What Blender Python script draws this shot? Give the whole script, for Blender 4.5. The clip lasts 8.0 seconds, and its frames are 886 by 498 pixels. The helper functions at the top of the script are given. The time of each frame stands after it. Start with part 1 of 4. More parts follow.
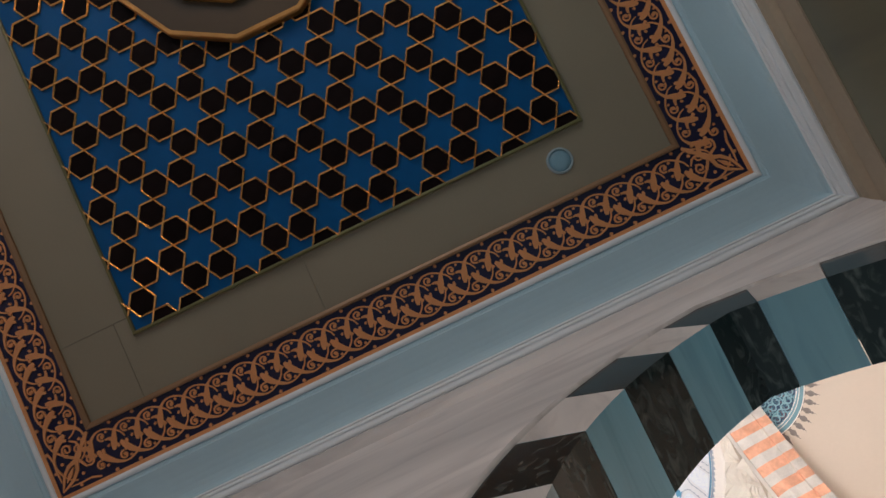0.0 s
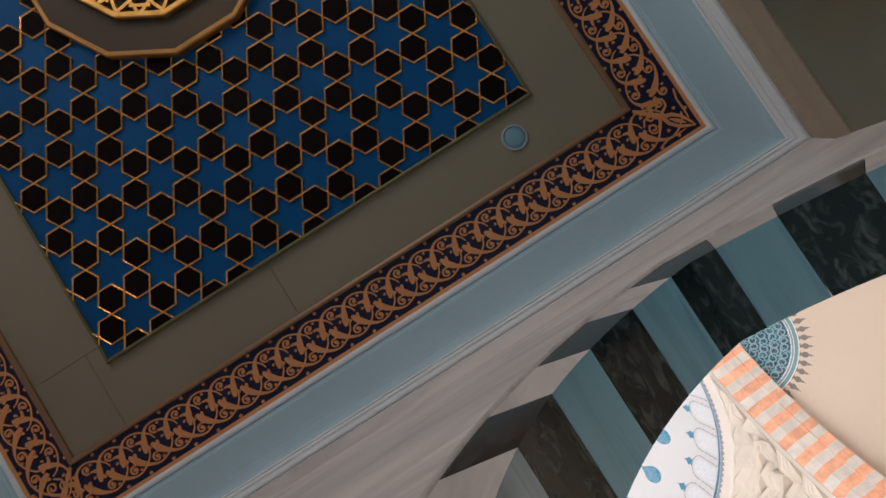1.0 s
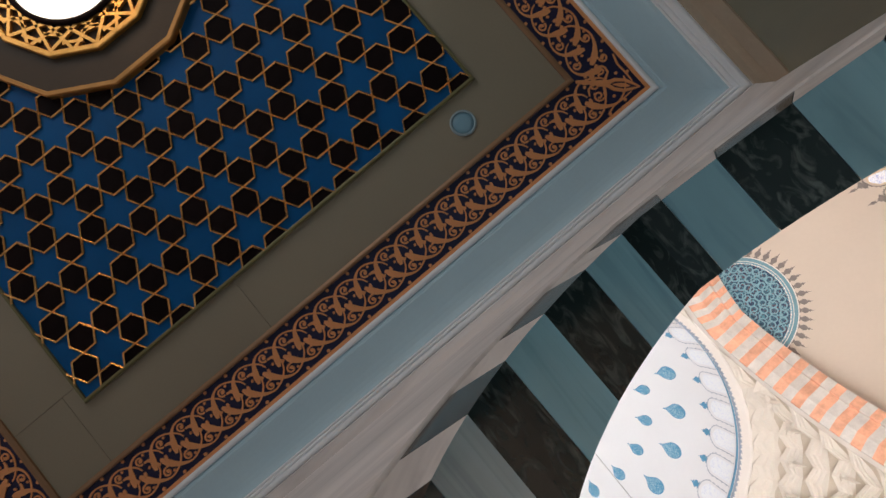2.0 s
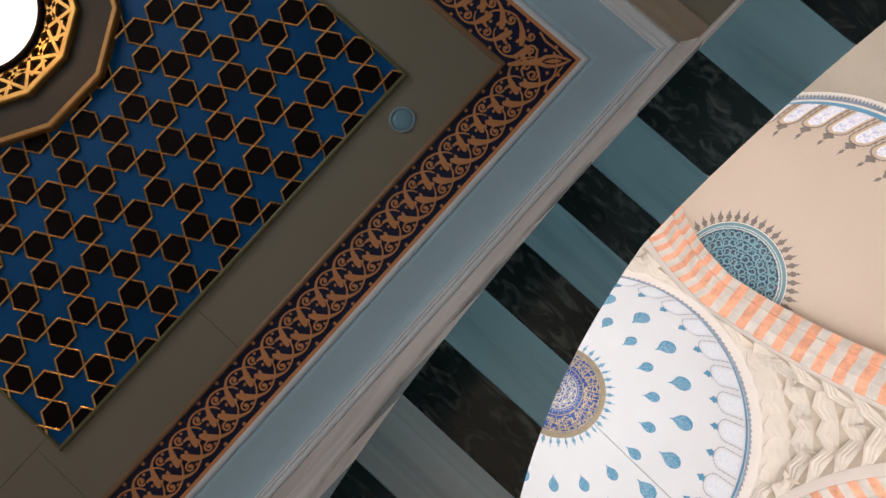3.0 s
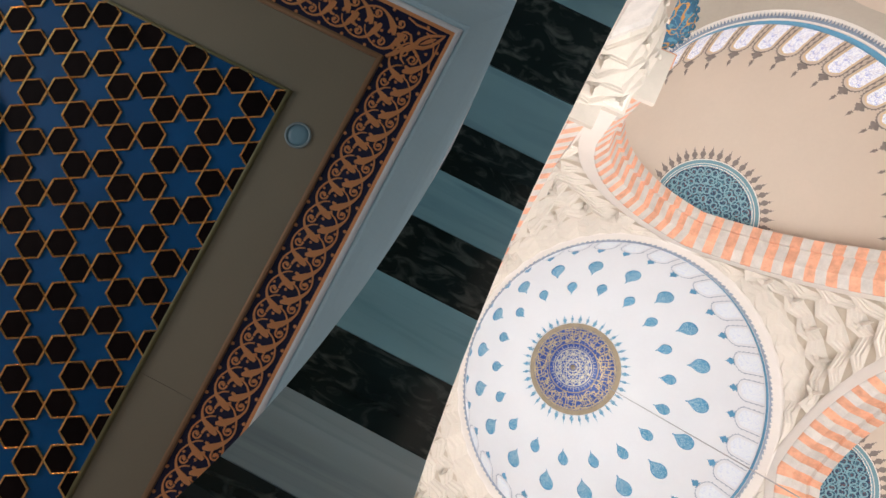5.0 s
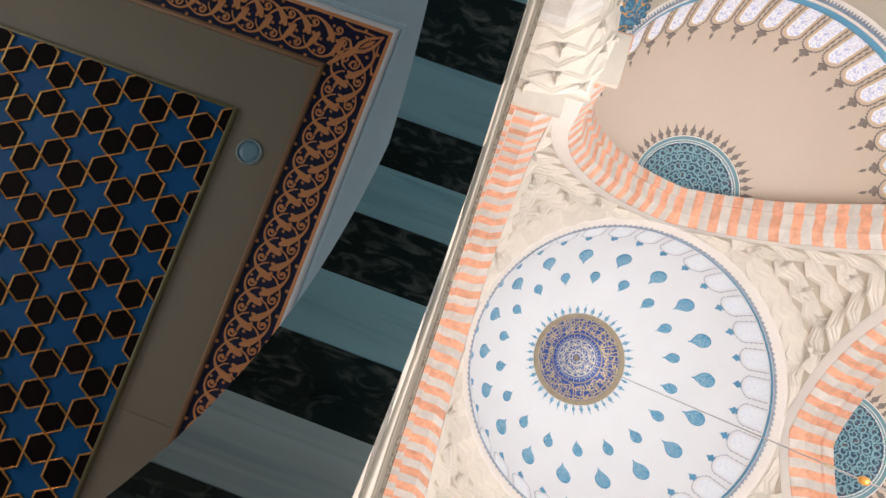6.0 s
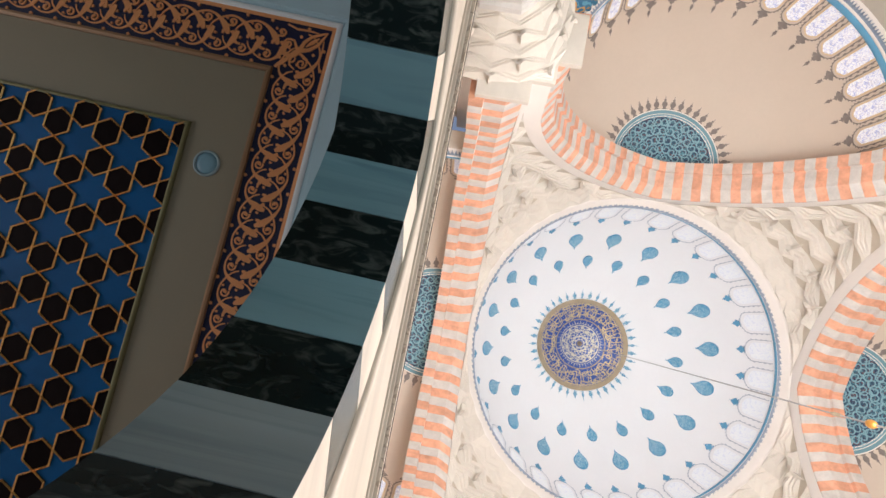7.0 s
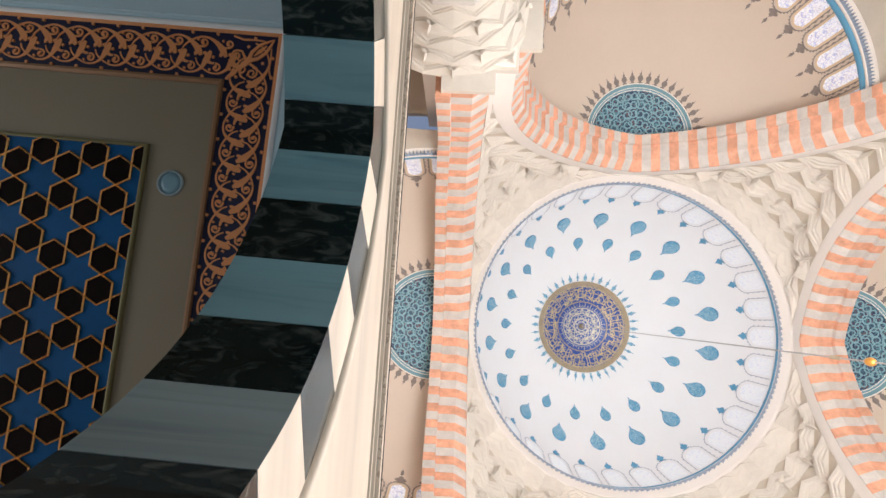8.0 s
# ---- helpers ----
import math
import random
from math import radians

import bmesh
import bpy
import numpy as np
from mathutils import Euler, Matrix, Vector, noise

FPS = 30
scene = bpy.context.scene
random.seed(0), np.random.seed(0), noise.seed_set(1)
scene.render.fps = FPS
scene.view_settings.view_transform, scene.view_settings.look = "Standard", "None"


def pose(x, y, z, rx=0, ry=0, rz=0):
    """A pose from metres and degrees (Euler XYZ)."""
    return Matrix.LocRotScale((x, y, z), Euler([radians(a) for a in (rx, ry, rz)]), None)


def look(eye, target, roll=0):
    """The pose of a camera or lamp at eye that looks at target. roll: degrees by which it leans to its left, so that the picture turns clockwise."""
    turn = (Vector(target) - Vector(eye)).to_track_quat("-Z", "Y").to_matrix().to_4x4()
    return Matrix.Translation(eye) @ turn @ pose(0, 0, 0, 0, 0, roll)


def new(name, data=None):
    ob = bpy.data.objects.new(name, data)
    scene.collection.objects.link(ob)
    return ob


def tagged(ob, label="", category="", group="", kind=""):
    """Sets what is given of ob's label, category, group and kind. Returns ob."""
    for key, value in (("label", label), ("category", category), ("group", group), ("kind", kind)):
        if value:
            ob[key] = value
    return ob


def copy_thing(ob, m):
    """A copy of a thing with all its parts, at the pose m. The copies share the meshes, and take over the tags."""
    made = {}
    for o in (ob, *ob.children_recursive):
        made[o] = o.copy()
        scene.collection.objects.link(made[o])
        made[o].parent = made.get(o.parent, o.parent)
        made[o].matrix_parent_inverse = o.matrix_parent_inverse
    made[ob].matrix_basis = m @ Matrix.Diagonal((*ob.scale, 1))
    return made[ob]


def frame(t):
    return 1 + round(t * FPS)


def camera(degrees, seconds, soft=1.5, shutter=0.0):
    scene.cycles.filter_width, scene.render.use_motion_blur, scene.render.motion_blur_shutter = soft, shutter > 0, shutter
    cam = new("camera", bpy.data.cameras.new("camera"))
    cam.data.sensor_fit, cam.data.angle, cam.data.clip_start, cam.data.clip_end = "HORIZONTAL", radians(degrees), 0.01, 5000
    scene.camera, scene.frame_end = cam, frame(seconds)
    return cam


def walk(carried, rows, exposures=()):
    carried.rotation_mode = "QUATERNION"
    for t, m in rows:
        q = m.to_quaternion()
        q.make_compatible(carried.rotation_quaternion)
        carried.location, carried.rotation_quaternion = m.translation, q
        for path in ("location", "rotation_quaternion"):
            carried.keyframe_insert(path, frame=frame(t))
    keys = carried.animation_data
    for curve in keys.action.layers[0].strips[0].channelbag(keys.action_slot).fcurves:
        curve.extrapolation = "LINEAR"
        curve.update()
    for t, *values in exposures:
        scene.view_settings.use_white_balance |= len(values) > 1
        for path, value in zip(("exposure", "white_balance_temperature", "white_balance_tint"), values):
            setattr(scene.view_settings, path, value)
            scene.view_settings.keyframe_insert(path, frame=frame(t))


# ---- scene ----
cam = camera(78.0, 8.0)
ROWS = [
    (0, -1.1492, 0.6025, 1.7703, 182.858, -2.1, 25.471),
    (0.5, -1.1028, 0.6742, 1.7814, 182.763, -1.762, 28.746),
    (1, -1.0574, 0.7425, 1.7946, 182.661, -1.292, 32.393),
    (1.5, -1.0094, 0.8376, 1.8064, 182.904, -1.332, 36.139),
    (3, -0.8474, 1.1667, 1.8213, 183.883, -0.789, 47.978),
    (3.5, -0.8223, 1.2625, 1.8181, 184.118, -0.792, 51.843),
    (4, -0.7907, 1.3673, 1.8266, 184.517, -0.755, 55.972),
    (4.5, -0.7515, 1.4709, 1.8424, 184.737, -0.775, 59.557),
    (6, -0.7261, 1.7943, 1.8489, 185.733, -0.788, 69.955),
    (6.5, -0.7584, 1.8932, 1.853, 186.043, -0.809, 73.332),
    (7, -0.8067, 1.9809, 1.8781, 186.186, -0.874, 77.08),
    (7.5, -0.8501, 2.0586, 1.8713, 186.303, -0.989, 80.787),
    (8, -0.9009, 2.1346, 1.8631, 186.401, -1.031, 84.661),
]
walk(cam, [(t, pose(x, y, z, rx, ry, rz)) for t, x, y, z, rx, ry, rz in ROWS])

# ---- world and light ----
world = bpy.data.worlds.new("world")
scene.world = world
world.use_nodes = True
wn = world.node_tree.nodes
sky = wn.new("ShaderNodeTexSky")
sky.sky_type, sky.sun_disc, sky.sun_elevation, sky.sun_rotation = "NISHITA", False, radians(40), radians(120)
world.node_tree.links.new(sky.outputs[0], wn["Background"].inputs[0])
wn["Background"].inputs[1].default_value = 0.1
scene.view_settings.exposure = 0.0

YAW = -2.7                                   # the prayer hall stands a little askew to the gallery
HALL = Matrix.Translation((-1.09, 8.68, 0)) @ Matrix.Rotation(radians(YAW), 4, "Z")


def lamp(name, kind, energy, colour, m, size=1.0, size_y=None, spread=None):
    d = bpy.data.lights.new(name, kind)
    d.energy, d.color = energy, colour
    if kind == "AREA":
        d.shape, d.size = "RECTANGLE", size
        d.size_y = size_y or size
        if spread:
            d.spread = radians(spread)
    elif kind == "POINT":
        d.shadow_soft_size = size
    ob = new(name, d)
    ob.matrix_world = m
    return ob


# the chandelier ring of the hall (below the view) throws its light up into the domes
lamp("chandelier_light", "AREA", 1960, (1.0, 0.975, 0.97), HALL @ pose(0, 0, 8.0, 180, 0, 0), 9, 9)
for a in range(4):                           # added fill under each half-dome, no fitting seen; strength set per side
    lamp("cove_light", "AREA", 130 if a == 3 else 10 if a == 0 else 48, (1.0, 0.89, 0.80), HALL @ Matrix.Rotation(radians(90 * a), 4, "Z") @ pose(10.0, 0, 9.0, 180, 0, 0), 4, 4)
lamp("chandelier_glow", "POINT", 430, (1.0, 0.965, 0.94), HALL @ pose(0, 0, 8.5), 0.8)
lamp("chandelier_downlight", "AREA", 1300, (1.0, 0.945, 0.905), HALL @ pose(0, 0, 7.9), 5, 5)
# cool fill added for the gallery, in an assumed, unseen opening on its outer side
lamp("gallery_window_light", "AREA", 122, (0.96, 0.95, 0.96), pose(-1.65, -6.1, 2.0, 90, 0, 0), 4.6, 3.4)

# warm bulb under the opal glass of the gallery lamp
lamp("ceiling_lamp_bulb", "POINT", 8, (1.0, 0.58, 0.26), pose(-1.60, -2.37, 5.02), 0.12)

# ---- materials ----


def mat(name, colour, rough=0.6, metal=0.0, vary=0.08, scale=3.0, fine=40.0, bump=0.1, spec=0.5, coat=0.0, island=0.0):
    m = bpy.data.materials.new(name)
    m.use_nodes = True
    n, l = m.node_tree.nodes, m.node_tree.links
    b = n["Principled BSDF"]
    b.inputs["Roughness"].default_value, b.inputs["Metallic"].default_value = rough, metal
    b.inputs["Specular IOR Level"].default_value = spec
    b.inputs["Coat Weight"].default_value = coat
    co = n.new("ShaderNodeTexCoord")
    big, small = n.new("ShaderNodeTexNoise"), n.new("ShaderNodeTexNoise")
    big.inputs["Scale"].default_value, small.inputs["Scale"].default_value = scale, fine
    big.inputs["Detail"].default_value, small.inputs["Detail"].default_value = 5, 4
    for t in (big, small):
        l.new(co.outputs["Object"], t.inputs["Vector"])
    mix = n.new("ShaderNodeMath")
    mix.operation = "MULTIPLY_ADD"
    mix.inputs[1].default_value = 0.4
    l.new(small.outputs[0], mix.inputs[0])
    l.new(big.outputs[0], mix.inputs[2])
    ramp = n.new("ShaderNodeMapRange")
    ramp.inputs["From Min"].default_value, ramp.inputs["From Max"].default_value = 0.4, 1.0
    ramp.inputs["To Min"].default_value, ramp.inputs["To Max"].default_value = 1 - vary, 1 + vary
    l.new(mix.outputs[0], ramp.inputs["Value"])
    val = ramp.outputs[0]
    if island:
        info = n.new("ShaderNodeObjectInfo")
        isl = n.new("ShaderNodeMapRange")
        isl.inputs["To Min"].default_value, isl.inputs["To Max"].default_value = 1 - island, 1 + island
        l.new(info.outputs["Random"], isl.inputs["Value"])
        mul = n.new("ShaderNodeMath")
        mul.operation = "MULTIPLY"
        l.new(val, mul.inputs[0])
        l.new(isl.outputs[0], mul.inputs[1])
        val = mul.outputs[0]
    hsv = n.new("ShaderNodeHueSaturation")
    hsv.inputs["Color"].default_value = (*colour, 1)
    l.new(val, hsv.inputs["Value"])
    l.new(hsv.outputs[0], b.inputs["Base Color"])
    bp = n.new("ShaderNodeBump")
    bp.inputs["Strength"].default_value, bp.inputs["Distance"].default_value = bump, 0.01
    l.new(mix.outputs[0], bp.inputs["Height"])
    l.new(bp.outputs[0], b.inputs["Normal"])
    return m


def marble(name, base, vein, rough=0.25, stretch=(1.0, 1.0, 1.0), scale=2.5, lo=0.48, hi=0.62, island=0.12, coat=0.0):
    """Polished stone with drawn-out veins."""
    m = bpy.data.materials.new(name)
    m.use_nodes = True
    n, l = m.node_tree.nodes, m.node_tree.links
    b = n["Principled BSDF"]
    b.inputs["Roughness"].default_value = rough
    b.inputs["Coat Weight"].default_value = coat
    co, info = n.new("ShaderNodeTexCoord"), n.new("ShaderNodeObjectInfo")
    mp = n.new("ShaderNodeMapping")
    mp.inputs["Scale"].default_value = stretch
    l.new(co.outputs["Object"], mp.inputs["Vector"])
    off = n.new("ShaderNodeVectorMath")
    off.operation = "MULTIPLY_ADD"
    off.inputs[1].default_value, off.inputs[2].default_value = (37, 53, 71), (0, 0, 0)
    l.new(info.outputs["Random"], off.inputs[0])
    add = n.new("ShaderNodeVectorMath")
    l.new(mp.outputs[0], add.inputs[0])
    l.new(off.outputs[0], add.inputs[1])
    a, c = n.new("ShaderNodeTexNoise"), n.new("ShaderNodeTexNoise")
    a.inputs["Scale"].default_value, a.inputs["Detail"].default_value, a.inputs["Distortion"].default_value = scale, 9, 1.6
    c.inputs["Scale"].default_value, c.inputs["Detail"].default_value = scale * 0.45, 4
    l.new(add.outputs[0], a.inputs["Vector"])
    l.new(add.outputs[0], c.inputs["Vector"])
    r = n.new("ShaderNodeValToRGB")
    e = r.color_ramp.elements
    e[0].position, e[0].color = lo, (*base, 1)
    e[1].position, e[1].color = hi, (*vein, 1)
    k = e.new(min(0.99, hi + 0.06))
    k.color = (*[0.5 * (p + q) for p, q in zip(base, vein)], 1)
    l.new(a.outputs[0], r.inputs[0])
    val = n.new("ShaderNodeMapRange")
    val.inputs["From Min"].default_value, val.inputs["From Max"].default_value = 0.3, 0.7
    val.inputs["To Min"].default_value, val.inputs["To Max"].default_value = 0.8, 1.15
    l.new(c.outputs[0], val.inputs["Value"])
    isl = n.new("ShaderNodeMapRange")
    isl.inputs["To Min"].default_value, isl.inputs["To Max"].default_value = 1 - island, 1 + island
    l.new(info.outputs["Random"], isl.inputs["Value"])
    mul = n.new("ShaderNodeMath")
    mul.operation = "MULTIPLY"
    l.new(val.outputs[0], mul.inputs[0])
    l.new(isl.outputs[0], mul.inputs[1])
    hsv = n.new("ShaderNodeHueSaturation")
    l.new(r.outputs[0], hsv.inputs["Color"])
    l.new(mul.outputs[0], hsv.inputs["Value"])
    l.new(hsv.outputs[0], b.inputs["Base Color"])
    bp = n.new("ShaderNodeBump")
    bp.inputs["Strength"].default_value, bp.inputs["Distance"].default_value = 0.05, 0.005
    l.new(a.outputs[0], bp.inputs["Height"])
    l.new(bp.outputs[0], b.inputs["Normal"])
    return m


def inked(name, ground, inks, scale=6.0, lines=(0.47, 0.53), rough=0.45, distortion=2.0, glow=0.0):
    """Painted arabesque: winding lines of the inks on the ground."""
    m = bpy.data.materials.new(name)
    m.use_nodes = True
    n, l = m.node_tree.nodes, m.node_tree.links
    b = n["Principled BSDF"]
    b.inputs["Roughness"].default_value = rough
    co = n.new("ShaderNodeTexCoord")
    prev = n.new("ShaderNodeRGB")
    prev.outputs[0].default_value = (*ground, 1)
    prev = prev.outputs[0]
    for i, (ink, sc) in enumerate(inks):
        t = n.new("ShaderNodeTexNoise")
        t.inputs["Scale"].default_value, t.inputs["Detail"].default_value = scale * sc, 0.6
        t.inputs["Distortion"].default_value = distortion
        sh = n.new("ShaderNodeVectorMath")
        sh.inputs[1].default_value = (3.1 * i, 7.7 * i, 1.3 * i)
        l.new(co.outputs["Object"], sh.inputs[0])
        l.new(sh.outputs[0], t.inputs["Vector"])
        r = n.new("ShaderNodeValToRGB")
        r.color_ramp.interpolation = "LINEAR"
        e = r.color_ramp.elements
        e[0].position, e[0].color = lines[0] - 0.02, (0, 0, 0, 1)
        e[1].position, e[1].color = lines[0], (1, 1, 1, 1)
        for p, v in ((lines[1], 1), (lines[1] + 0.02, 0)):
            x = e.new(p)
            x.color = (v, v, v, 1)
        l.new(t.outputs[0], r.inputs[0])
        mx = n.new("ShaderNodeMix")
        mx.data_type = "RGBA"
        l.new(r.outputs[0], mx.inputs[0])
        l.new(prev, mx.inputs[6])
        mx.inputs[7].default_value = (*ink, 1)
        prev = mx.outputs[2]
    l.new(prev, b.inputs["Base Color"])
    if glow:
        l.new(prev, b.inputs["Emission Color"])
        b.inputs["Emission Strength"].default_value = glow
    return m


def lit(name, colour, strength):
    m = bpy.data.materials.new(name)
    m.use_nodes = True
    b = m.node_tree.nodes["Principled BSDF"]
    b.inputs["Base Color"].default_value = (*colour, 1)
    b.inputs["Emission Color"].default_value = (*colour, 1)
    b.inputs["Emission Strength"].default_value = strength
    return m


BEIGE = mat("beige_board", (0.26, 0.213, 0.15), 0.55, vary=0.06, scale=1.2, fine=60, bump=0.05)
OLIVE = mat("olive_moulding", (0.16, 0.14, 0.06), 0.35, 0.3, fine=80)
BROWN = mat("brown_moulding", (0.26, 0.14, 0.07), 0.4, 0.2, fine=80)
BLUE = mat("blue_lacquer", (0.003, 0.085, 0.25), 0.42, vary=0.16, scale=2.2, fine=90, bump=0.06, spec=0.15)
DARK = mat("dark_walnut", (0.010, 0.006, 0.006), 0.5, vary=0.3, scale=8, fine=90, bump=0.2, spec=0.03, island=0.2)
GOLD = mat("gilding", (0.95, 0.52, 0.19), 0.27, 0.75, vary=0.2, scale=6, fine=120, bump=0.15)
BRONZE = mat("bronze_edge", (0.42, 0.20, 0.06), 0.35, 0.7, vary=0.2, scale=8, fine=90, bump=0.2)
GOLD_BRIGHT = mat("bright_gilding", (0.72, 0.36, 0.09), 0.3, 0.8, vary=0.2, scale=8, fine=90, bump=0.2)
NAVY = mat("navy_ground", (0.007, 0.007, 0.045), 0.5, vary=0.2, scale=5, fine=90)
COPPER = mat("copper_paint", (0.76, 0.32, 0.13), 0.5, 0.15, vary=0.12, scale=6, fine=120, bump=0.1)
CORNICE = mat("pale_blue_plaster", (0.47, 0.63, 0.71), 0.5, vary=0.05, scale=1.5, fine=50, bump=0.05)
BEAD_LIGHT = mat("highlit_beading", (0.83, 0.84, 0.86), 0.45, vary=0.04, scale=2, fine=50, bump=0.04)
WALL = marble("grey_veined_marble", (0.85, 0.77, 0.74), (0.66, 0.59, 0.57), 0.35, (0.5, 1, 3.0), 1.6, 0.45, 0.7, 0.05)
HALLWALL = marble("cream_marble", (0.72, 0.62, 0.52), (0.60, 0.51, 0.43), 0.55, (0.4, 1, 2.0), 1.4, 0.45, 0.7, 0.05)
GREEN = marble("dark_green_marble", (0.007, 0.013, 0.013), (0.072, 0.080, 0.074), 0.18, (1.6, 0.8, 1.6), 9.0, 0.50, 0.70, 0.15)
GREEN.node_tree.nodes["Principled BSDF"].inputs["Specular IOR Level"].default_value = 0.25
PALE = marble("pale_rose_marble", (0.80, 0.72, 0.68), (0.62, 0.55, 0.52), 0.4, (3.0, 1.0, 1.0), 1.8, 0.45, 0.7, 0.06)
SLATE = marble("blue_grey_marble", (0.215, 0.37, 0.425), (0.14, 0.265, 0.315), 0.4, (3.4, 0.3, 3.4), 1.9, 0.47, 0.66, 0.14)
# lit copy of the blue-grey marble: daylight on the lower blocks, put into the colour
SLATE_LIT = marble("blue_grey_marble_lit", (0.32, 0.38, 0.405), (0.21, 0.265, 0.29), 0.35, (6.0, 0.3, 6.0), 1.7, 0.47, 0.68, 0.08)
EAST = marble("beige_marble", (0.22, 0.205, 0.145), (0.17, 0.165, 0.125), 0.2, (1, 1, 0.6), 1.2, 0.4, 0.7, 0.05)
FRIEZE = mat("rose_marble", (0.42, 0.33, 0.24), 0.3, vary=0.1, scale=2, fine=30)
# floor out of view; its teal is assumed, to cool the light bounced upwards
FLOOR = mat("carpet", (0.21, 0.29, 0.33), 0.95, vary=0.2, scale=2, fine=200, bump=0.4)
DOME = mat("white_dome_plaster", (0.90, 0.90, 0.915), 0.75, vary=0.02, scale=0.6, fine=8, bump=0.03)
CREAM = mat("cream_plaster", (0.66, 0.55, 0.455), 0.75, vary=0.03, scale=0.5, fine=8, bump=0.04)
MUQ = mat("ivory_stucco", (0.68, 0.62, 0.55), 0.7, vary=0.05, scale=1.5, fine=12, bump=0.08, island=0.06)
BAND = mat("white_stucco", (0.82, 0.76, 0.71), 0.7, vary=0.04, scale=1.0, fine=12, bump=0.05)
ORANGE = mat("orange_stone", (0.74, 0.37, 0.24), 0.6, vary=0.26, scale=3.0, fine=11, bump=0.15, island=0.1)
WHITE = mat("pale_stone", (0.60, 0.56, 0.525), 0.6, vary=0.18, scale=2.5, fine=16, bump=0.15, island=0.06)
PBLUE = mat("painted_blue", (0.12, 0.35, 0.55), 0.6, vary=0.1, scale=2, fine=10)
NICHE_SHADE = mat("shaded_beige_stucco", (0.54, 0.47, 0.385), 0.8, vary=0.06, scale=1.5, fine=12, bump=0.06)
SKIRT = mat("pale_beige_stucco", (0.50, 0.44, 0.37), 0.8, vary=0.06, scale=1.5, fine=12, bump=0.06)
CAPITAL = mat("grey_stucco", (0.62, 0.56, 0.49), 0.75, vary=0.06, scale=2.0, fine=14, bump=0.08, island=0.05)
GILT = mat("gilt_relief", (0.62, 0.50, 0.30), 0.4, 0.35, vary=0.15, scale=4, fine=30)
DEEP = mat("deep_blue_enamel", (0.03, 0.085, 0.36), 0.35, vary=0.2, scale=1.6, fine=20)
PGREY = mat("painted_grey_blue", (0.27, 0.32, 0.40), 0.7, vary=0.15, scale=3, fine=12)
OCHRE = mat("painted_ochre", (0.42, 0.34, 0.24), 0.5, 0.2, vary=0.15, scale=3, fine=14)
PBROWN = mat("painted_umber", (0.25, 0.21, 0.19), 0.7, vary=0.2, scale=4, fine=14)
PALEGREY = mat("painted_pale_grey", (0.50, 0.53, 0.60), 0.7, vary=0.15, scale=3, fine=12)
TEAL = mat("painted_teal", (0.17, 0.32, 0.38), 0.6, vary=0.1, scale=2, fine=10)
DROP = inked("blue_drop_tracery", (0.10, 0.34, 0.54), [((0.42, 0.62, 0.72), 1.0)], 7.0, (0.47, 0.55))
ARAB = inked("teal_arabesque", (0.025, 0.085, 0.14), [((0.14, 0.05, 0.06), 1.6), ((0.09, 0.24, 0.30), 1.1), ((0.012, 0.03, 0.09), 1.2)], 2.6, (0.455, 0.505), 0.5, 1.8)
FLOWER = inked("flower_roundel", (0.03, 0.14, 0.26), [((0.10, 0.30, 0.42), 1.0), ((0.62, 0.30, 0.08), 0.8)], 3.4, (0.47, 0.53), 0.5, 1.5)
NIGHT = inked("gold_on_black_roundel", (0.015, 0.012, 0.03), [((0.55, 0.38, 0.14), 1.0)], 2.2, (0.46, 0.52), 0.4, 1.5)
GLASS = inked("stained_glass", (0.80, 0.81, 0.87), [((0.42, 0.46, 0.70), 1.0), ((0.62, 0.60, 0.66), 1.6)], 6.5, (0.47, 0.515), 0.2, 1.5, 0.26)
GLASSW = inked("white_leaded_glass", (0.82, 0.84, 0.88), [((0.72, 0.75, 0.82), 1.0)], 6.0, (0.47, 0.51), 0.3, 1.5, 0.16)
LAMPGLASS = lit("opal_glass", (1.0, 0.94, 0.84), 1.15)
SPOTGLASS = mat("frosted_lens", (0.20, 0.34, 0.42), 0.25, vary=0.05)
SPOTRIM = mat("grey_rim", (0.30, 0.38, 0.42), 0.35, 0.2)
CABLE = mat("steel_cable", (0.46, 0.44, 0.44), 0.35, 0.7)

# ---- helpers of the build ----


def mesh_of(name, verts, faces, material, smooth=False):
    me = bpy.data.meshes.new(name)
    me.from_pydata([tuple(v) for v in verts], [], faces)
    me.materials.append(material)
    me.update()
    if smooth:
        me.polygons.foreach_set("use_smooth", [True] * len(me.polygons))
    return me


def fixed(me):
    bm = bmesh.new()
    bm.from_mesh(me)
    bmesh.ops.recalc_face_normals(bm, faces=bm.faces)
    bm.to_mesh(me)
    bm.free()
    return me


def piece(name, me, parent=None, m=None, label=""):
    ob = new(name, me)
    if parent is not None:
        ob.parent = parent
    if m is not None:
        ob.matrix_basis = m
    if label:
        ob["label"] = label
    return ob


def thing(name, label, category, m=None, group="", kind=""):
    ob = new(name)
    if m is not None:
        ob.matrix_basis = m
    return tagged(ob, label, category, group, kind)


def prism(name, ring, low, high, material):
    """A plate with the outline ring (x, y) between two heights."""
    n = len(ring)
    v = [(x, y, low) for x, y in ring] + [(x, y, high) for x, y in ring]
    f = [tuple(range(n))[::-1], tuple(range(n, 2 * n))] + [(i, (i + 1) % n, n + (i + 1) % n, n + i) for i in range(n)]
    return fixed(mesh_of(name, v, f, material))


def box(name, x0, x1, y0, y1, z0, z1, material):
    return prism(name, [(x0, y0), (x1, y0), (x1, y1), (x0, y1)], z0, z1, material)


def struct(name, me, label, category, m=None):
    return tagged(piece(name, me, None, m), label, category, "", "structure")


